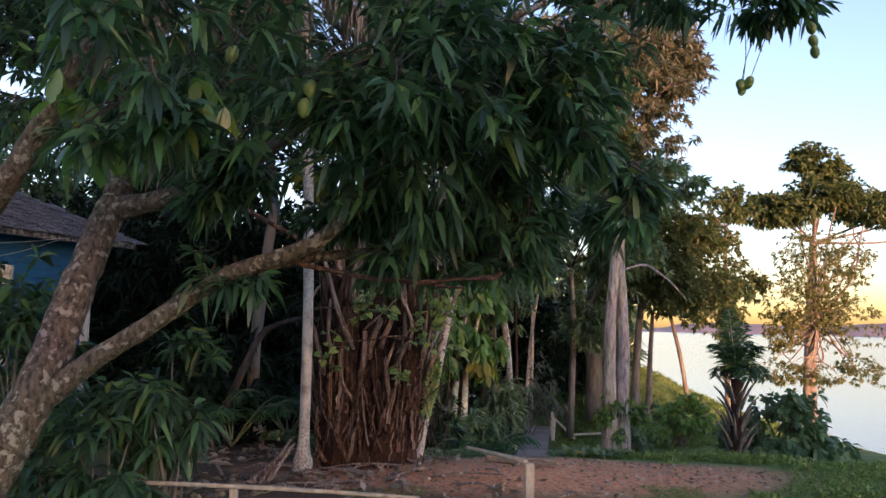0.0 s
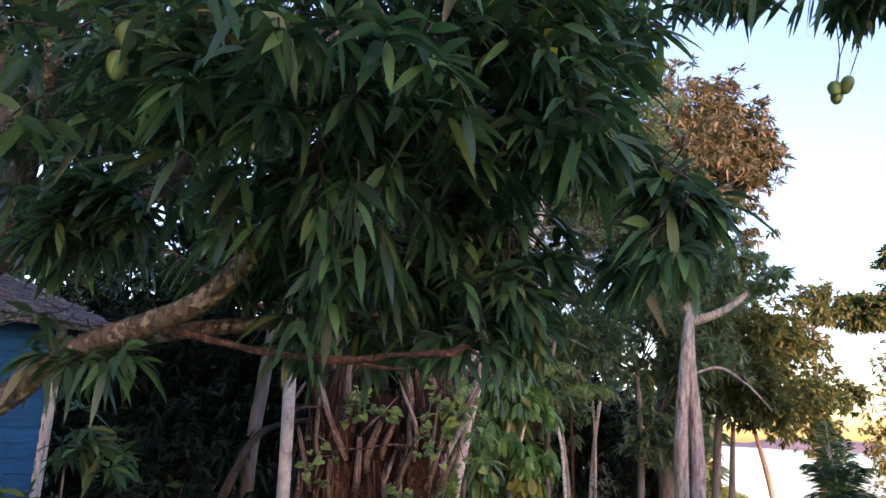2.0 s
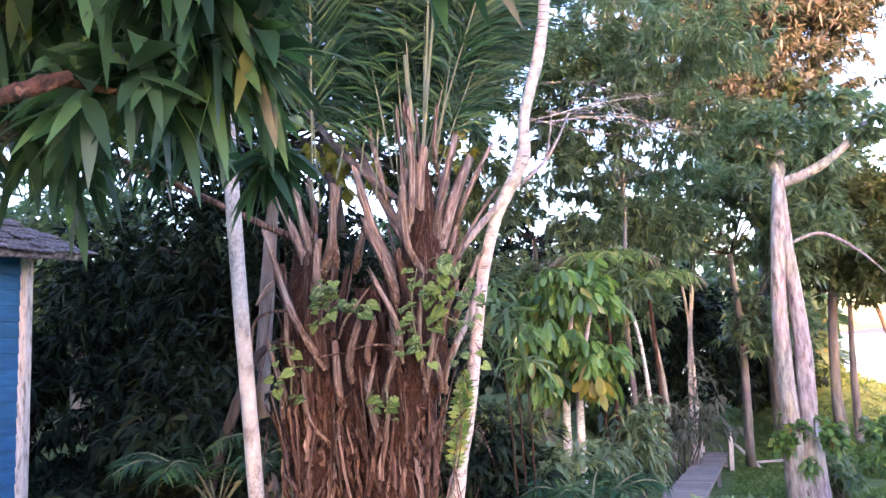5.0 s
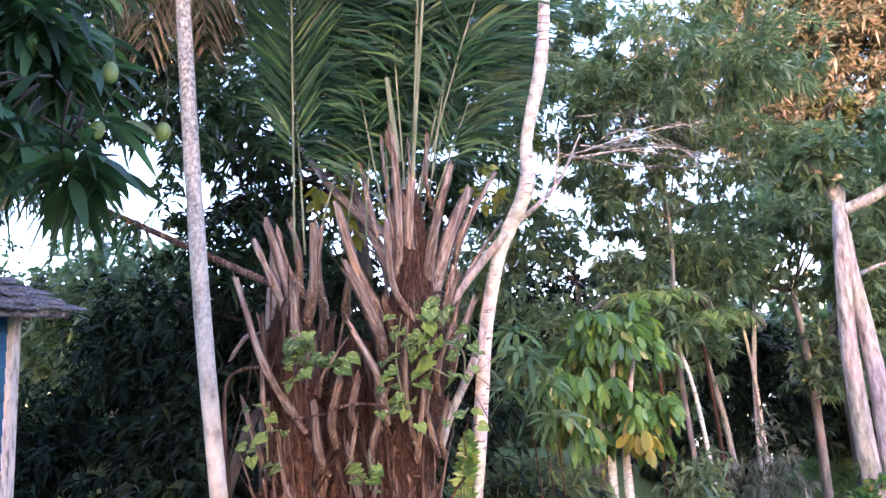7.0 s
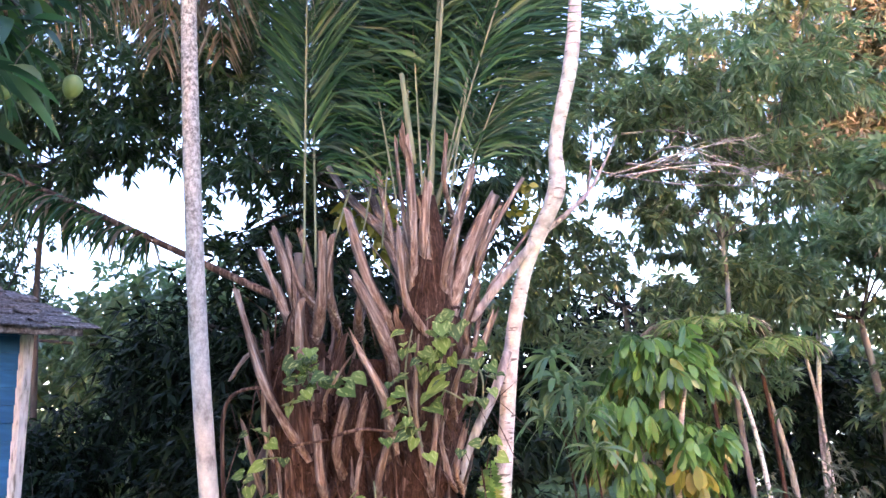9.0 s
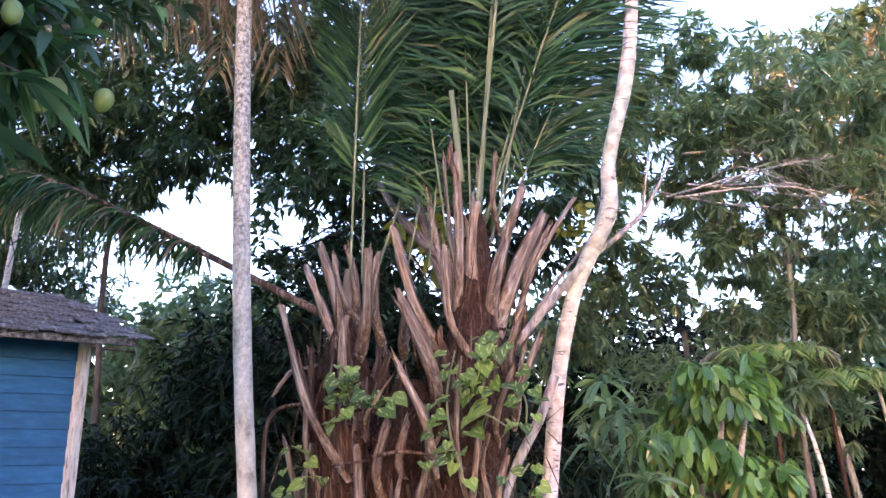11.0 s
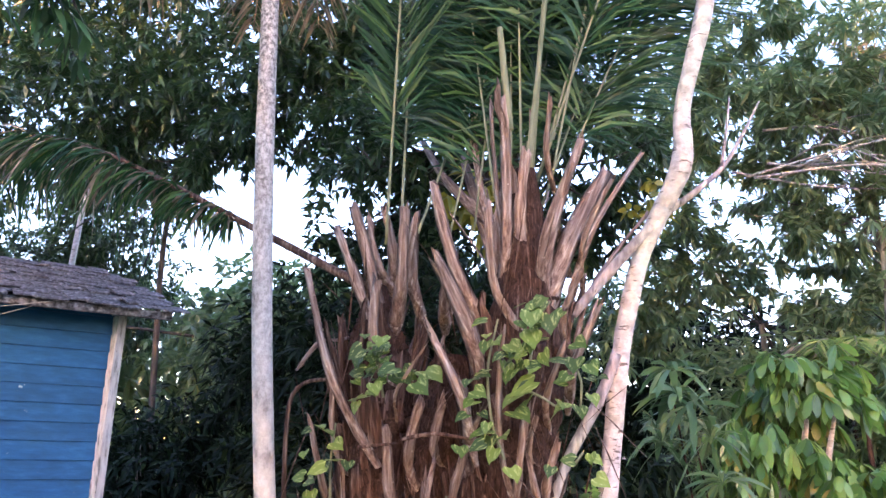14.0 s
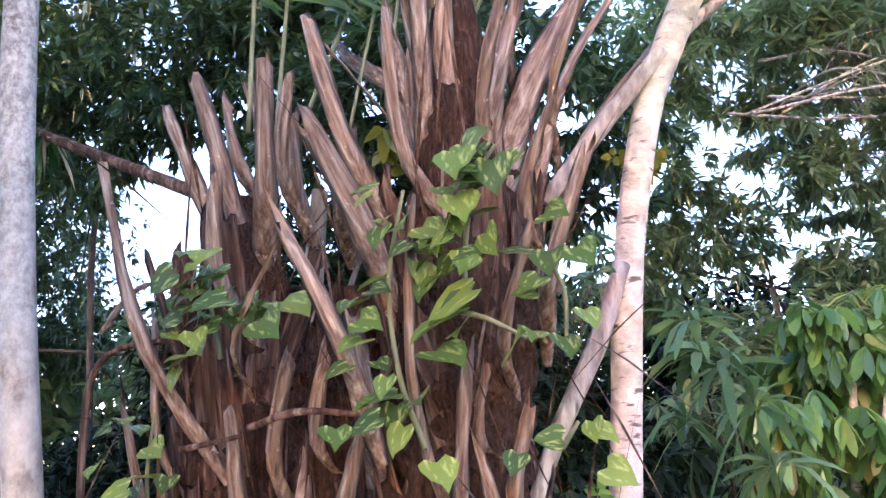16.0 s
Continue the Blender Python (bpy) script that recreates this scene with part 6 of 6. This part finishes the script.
vine([(-0.54, 7.80, 1.42), (-0.60, 7.79, 1.60), (-0.62, 7.79, 1.84), (-0.57, 7.80, 2.08)], 24, 0.080, "climbing vine with dark green leaves down the palm", 1, 0.055)
vine([(-0.43, 7.84, 1.78), (-0.40, 7.82, 1.93), (-0.36, 7.82, 2.07), (-0.31, 7.84, 2.15)], 40, 0.085, "climbing vine with cream-streaked green leaves on the palm", 7, 0.075)
vine([(-0.45, 7.82, 1.74), (-0.35, 7.80, 1.70), (-0.25, 7.79, 1.64)], 4, 0.12, "climbing vine with large variegated leaves", 2, 0.07)
vine([(-1.24, 7.80, 1.72), (-1.28, 7.79, 1.90), (-1.30, 7.80, 2.02)], 32, 0.078, "climbing vine with light green leaves on the palm", 3, 0.06)
vine([(-1.12, 7.80, 1.84), (-1.05, 7.79, 1.80)], 6, 0.11, "dark vine leaves beside the light green ones", 9, 0.05)
vine([(-0.27, 8.0, 1.88), (-0.23, 8.0, 1.78), (-0.25, 8.02, 1.62)], 12, 0.085, "climbing vine leaves in the gap beside the white trunk", 4, 0.07)
vine([(-0.28, 8.0, 1.40), (-0.23, 8.0, 1.46)], 5, 0.08, "climbing vine leaves low beside the white trunk", 8, 0.06)
vine([(-1.66, 7.92, 1.2), (-1.62, 7.86, 1.4), (-1.60, 7.86, 1.6)], 14, 0.085, "yellowing vine leaves on the old leaf stalks", 5, 0.07)
vine([(-0.86, 7.82, 1.0), (-0.84, 7.80, 1.12), (-0.85, 7.80, 1.25)], 10, 0.085, "small vine leaves low on the palm", 6, 0.05)

# fern hugging the white trunk
_rng = np.random.default_rng(12)
_o = thing("trunk_fern", (-0.5, 8.72, 0.5), "bright green fern fronds hugging the white trunk", "fern")
for _k, (_x, _z, _l, _t) in enumerate(((-0.53, 0.66, 0.58, 0.15), (-0.50, 0.72, 0.50, -0.35), (-0.56, 0.5, 0.42, 0.5), (-0.47, 0.95, 0.36, 0.1))):
    _r, _b = frond((_x, 8.66, _z), (0.10, -0.10, 1.0), _l, 0.115, 15, 0.05, 0.04, 0.25, 0.020, seed=600 + _k, thick=0.005, twist=_t, forward=0.5)
    _f = part("frond", _r, RACHIS, _o)
    part("leaf_feather", _b, BROAD_LEAF, _f, smooth=False)

# oval-leaved sprays hanging among the mango limbs
_o = thing("hanging_spray", (-2.2, 2.9, 3.5), "sprays of oval bright green leaves hanging from thin twigs", "branch")
for _k, (_x, _y, _z) in enumerate(((-2.05, 2.6, 2.62), (-1.85, 2.65, 2.55), (-1.66, 2.6, 2.63), (-1.45, 2.6, 2.66), (-1.95, 2.7, 2.45), (-2.15, 2.7, 2.8), (-1.75, 2.7, 2.72))):
    part("twig", tube([(-2.2 + 0.08 * _k, 2.9, 3.5), (_x + 0.1, _y, _z + 0.35), (_x, _y, _z)], (0.004, 0.003, 0.002), 5, 9), DARK_BARK, _o)
    part("foliage", rosettes(np.array((_x, _y, _z)) + _rng.normal(size=(4, 3)) * 0.07, _rng.normal(size=(4, 3)), 5, 0.13, 0.034, 0.3, 0.7, LEAF_OVAL, _rng, 0.7), BROAD_LEAF, _o)

# yellowing leaves low in the broadleaf crown
YELLOW_LEAF = leaf_material("yellow_leaf", [(0.0, (0.21, 0.21, 0.03)), (1.0, (0.41, 0.36, 0.06))])
_c, _d = in_blob(9, (0.42, 13.35, 0.92), (0.22, 0.15, 0.16), rng=_rng)
part("yellow_leaf", rosettes(_c, _d, 4, 0.26, 0.06, 0.2, 0.4, LEAF_OVAL, _rng, 1.4), YELLOW_LEAF, bpy.data.objects["broadleaf_tree"], "yellowing hanging leaves")

# yellow leaves low in the shaded crown
_pts = [(-2.55, 11.0, 3.98), (-2.4, 11.0, 4.06), (-2.15, 11.0, 3.72), (-1.60, 14.4, 4.72)]
_o = bpy.data.objects["forest_tree.001"]
for _q in _pts:
    tagged(part("yellow_leaf", rosettes(np.array(_q) + _rng.normal(size=(9, 3)) * 0.15, _rng.normal(size=(9, 3)), 6, 0.19, 0.055, 0.3, 0.9, LEAF_FINE, _rng), YELLOW_LEAF, _o, "cluster of yellowing leaves"), kind="stuff")
    part("twig", tube([_q, (_q[0] - 0.3, _q[1] + 0.8, _q[2] + 0.5), (_q[0] - 0.6, 15.0, _q[2] + 0.9)], (0.006, 0.012, 0.02), 5, 10), DARK_BARK, _o)

# understorey palms
for _k, (_x, _y, _s) in enumerate(((-3.1, 9.25, 1.15), (-2.6, 10.4, 1.5), (0.3, 11.6, 1.0), (-4.6, 11.3, 1.3))):
    _z = float(ground_z(_x, _y))
    _o = thing("understorey_palm", (_x, _y, _z), "low understorey palm with arching feather fronds", "palm", "understorey palms")
    for _j in range(9):
        _a = _j * 2.4 + _k
        _r, _b = frond((_x, _y, _z + 0.05), (0.75 * math.cos(_a), 0.75 * math.sin(_a), 1.0), 1.5 * _s, 0.42, 30, 0.25, 0.5, 0.4, 0.016, seed=700 + 10 * _k + _j, thick=0.012)
        _f = part("frond", _r, RACHIS, _o)
        part("leaf_feather", _b, PALM_LEAF, _f, smooth=False)

# fan palms and dry palm skirts behind the broadleaf tree
for _k, (_x, _y, _z, _s) in enumerate(((1.35, 16.9, 2.3, 1.5), (0.55, 16.6, 2.7, 1.5), (0.2, 20.5, 3.1, 1.8))):
    _o = thing("forest_palm", (_x, _y, float(ground_z(_x, _y))), "forest palm with arching yellow-green fronds", "palm", "forest palms")
    part("trunk", tube([(_x, _y, float(ground_z(_x, _y)) - 0.1), (_x + 0.05, _y, 0.5), (_x, _y, _z)], (0.04, 0.036, 0.034), 9, rough=0.05), FIBRE, _o)
    for _j in range(12):
        _a = _j * 2.4
        _r, _b = frond((_x, _y, _z), (0.8 * math.cos(_a), 0.8 * math.sin(_a), 0.9), _s, 0.6, 34, 0.15, 0.6, 0.5, 0.02, seed=800 + 20 * _k + _j, thick=0.016)
        _f = part("frond", _r, RACHIS, _o)
        part("leaf_feather", _b, GRASS if _j % 4 else DEAD_LEAF, _f, smooth=False)

# ---- fallen stalks round the foot of the clump ----
_rng = np.random.default_rng(91)
for _k in range(34):
    _a = _rng.uniform(0, 6.28)
    _p = np.array((-1.25 + _rng.normal() * 0.75, 7.45 + _rng.normal() * 0.38, 0.0))
    _l = _rng.uniform(0.4, 1.1)
    _q = _p + np.array((math.cos(_a) * _l, math.sin(_a) * _l * 0.6, 0.0))
    _p[2], _q[2] = ground_z(*_p[:2]) + 0.02, ground_z(*_q[:2]) + 0.03
    _o = thing("fallen_stalk", tuple(_p), "dry fallen palm stalk on the leaf litter", "stalk", "fallen stalks")
    part("stalk", tube([_p, (_p + _q) / 2 + (0, 0, 0.04), _q], (0.022, 0.018, 0.008), 6, 7, 0.05, _k, 0.6), PETIOLE, _o)
for _k, (_p, _q) in enumerate((((-2.22, 7.25, 0.02), (-1.98, 7.5, 0.42)), ((-2.32, 7.3, 0.02), (-1.95, 7.55, 0.36)), ((-2.15, 7.2, 0.02), (-1.99, 7.48, 0.30)))):
    _o = thing("leaning_stalk", _p, "reddish dry stalk leaning on the palm foot", "stalk", "leaning stalks")
    part("stalk", tube([_p, (np.asarray(_p) + _q) / 2, _q], (0.026, 0.024, 0.014), 6), PETIOLE, _o)

# ---- grass, ground cover and litter ----
def scatter(name, n, x0, x1, y0, y1, label, mat, length, width, category, kindly=None, per=5, droop=0.5, up=1.0, seed=0, lift=0.0):
    rng = np.random.default_rng(seed + 60)
    x, y = rng.uniform(x0, x1, n), rng.uniform(y0, y1, n)
    m = np.array([noise.noise(Vector((a * 0.7, b * 0.7, seed))) for a, b in zip(x, y)])
    edge = np.minimum(np.minimum(x - x0, x1 - x), np.minimum(y - y0, y1 - y))
    keep = m > (-0.1 if kindly is None else kindly) + 0.7 * np.clip(1 - edge / 1.2, 0, 1)
    keep &= np.abs(x - 1.10 - 0.154 * (y - 12.2)) > np.where((y > 8.7) & (y < 25), 0.55, -1)
    x, y = x[keep], y[keep]
    c = np.repeat(np.stack((x, y, ground_z(x, y) + lift), -1), per, 0)
    k = len(c)
    c[:, :2] += rng.normal(size=(k, 2)) * 0.04
    way = np.stack((rng.normal(size=k), rng.normal(size=k), np.full(k, up * 1.6)), -1)
    g = part(name, leaves(c, way, length * rng.uniform(0.5, 1.3, k), width, droop, 0.3, rng.normal(size=(k, 3)) + UP), mat, smooth=False)
    return tagged(g, label, category, kind="stuff")


scatter("grass", 8200, 1.6, 10, 9.2, 25, "green grass on the bank", GRASS, 0.26, 0.011, "grass", -0.35, 6, seed=1)
scatter("grass", 6600, 1.4, 6.6, 9.0, 17.0, "lush green grass beside the walkway", GRASS, 0.30, 0.011, "grass", -0.6, 6, seed=9)
scatter("grass", 1500, -2.6, 3.5, 5.6, 8.2, "thin grass on the dirt terrace", GRASS, 0.10, 0.004, "grass", 0.12, 6, seed=2)
scatter("grass", 7000, 2.6, 10, 4.5, 11.5, "green grass on the lakeside terrace", GRASS, 0.20, 0.007, "grass", -0.4, 6, seed=3)
scatter("grass", 3800, 3.4, 11.5, 21, 36, "bright grass on the sunlit slope", GRASS, 0.34, 0.016, "grass", -0.45, 6, seed=8)
scatter("leaf_litter", 1600, -4.2, 0.4, 6.2, 9.6, "dry brown fallen leaves", DEAD_LEAF, 0.14, 0.03, "leaf litter", -0.4, 1, 0.1, 0.15, 4, 0.015)
scatter("undergrowth", 2600, -3.5, 3.0, 9.2, 16, "low broad-leaved undergrowth", FAR_LEAF, 0.26, 0.035, "undergrowth", -0.3, 6, 0.5, seed=5, lift=0.05)
scatter("undergrowth", 2400, -9.0, -2.6, 9.0, 16, "low undergrowth behind the hut, coloured as in deep shade", SHADED_LEAF, 0.40, 0.04, "undergrowth", -0.5, 6, 0.5, seed=6, lift=0.05)
scatter("leaf_litter", 1500, -0.8, 4.2, 6.4, 9.2, "small dry leaves scattered on the red earth", DEAD_LEAF, 0.07, 0.016, "leaf litter", -0.5, 1, 0.1, 0.15, 14, 0.012)
scatter("undergrowth", 4200, 2.2, 9.0, 5.5, 12.5, "low broad-bladed weeds on the grassy terrace", GRASS, 0.17, 0.013, "weeds", -0.2, 6, 0.5, seed=15, lift=0.02)
scatter("grass", 1600, 0.2, 3.2, 6.2, 8.6, "thin grass tufts on the red earth", GRASS, 0.09, 0.004, "grass", 0.15, 7, seed=16)
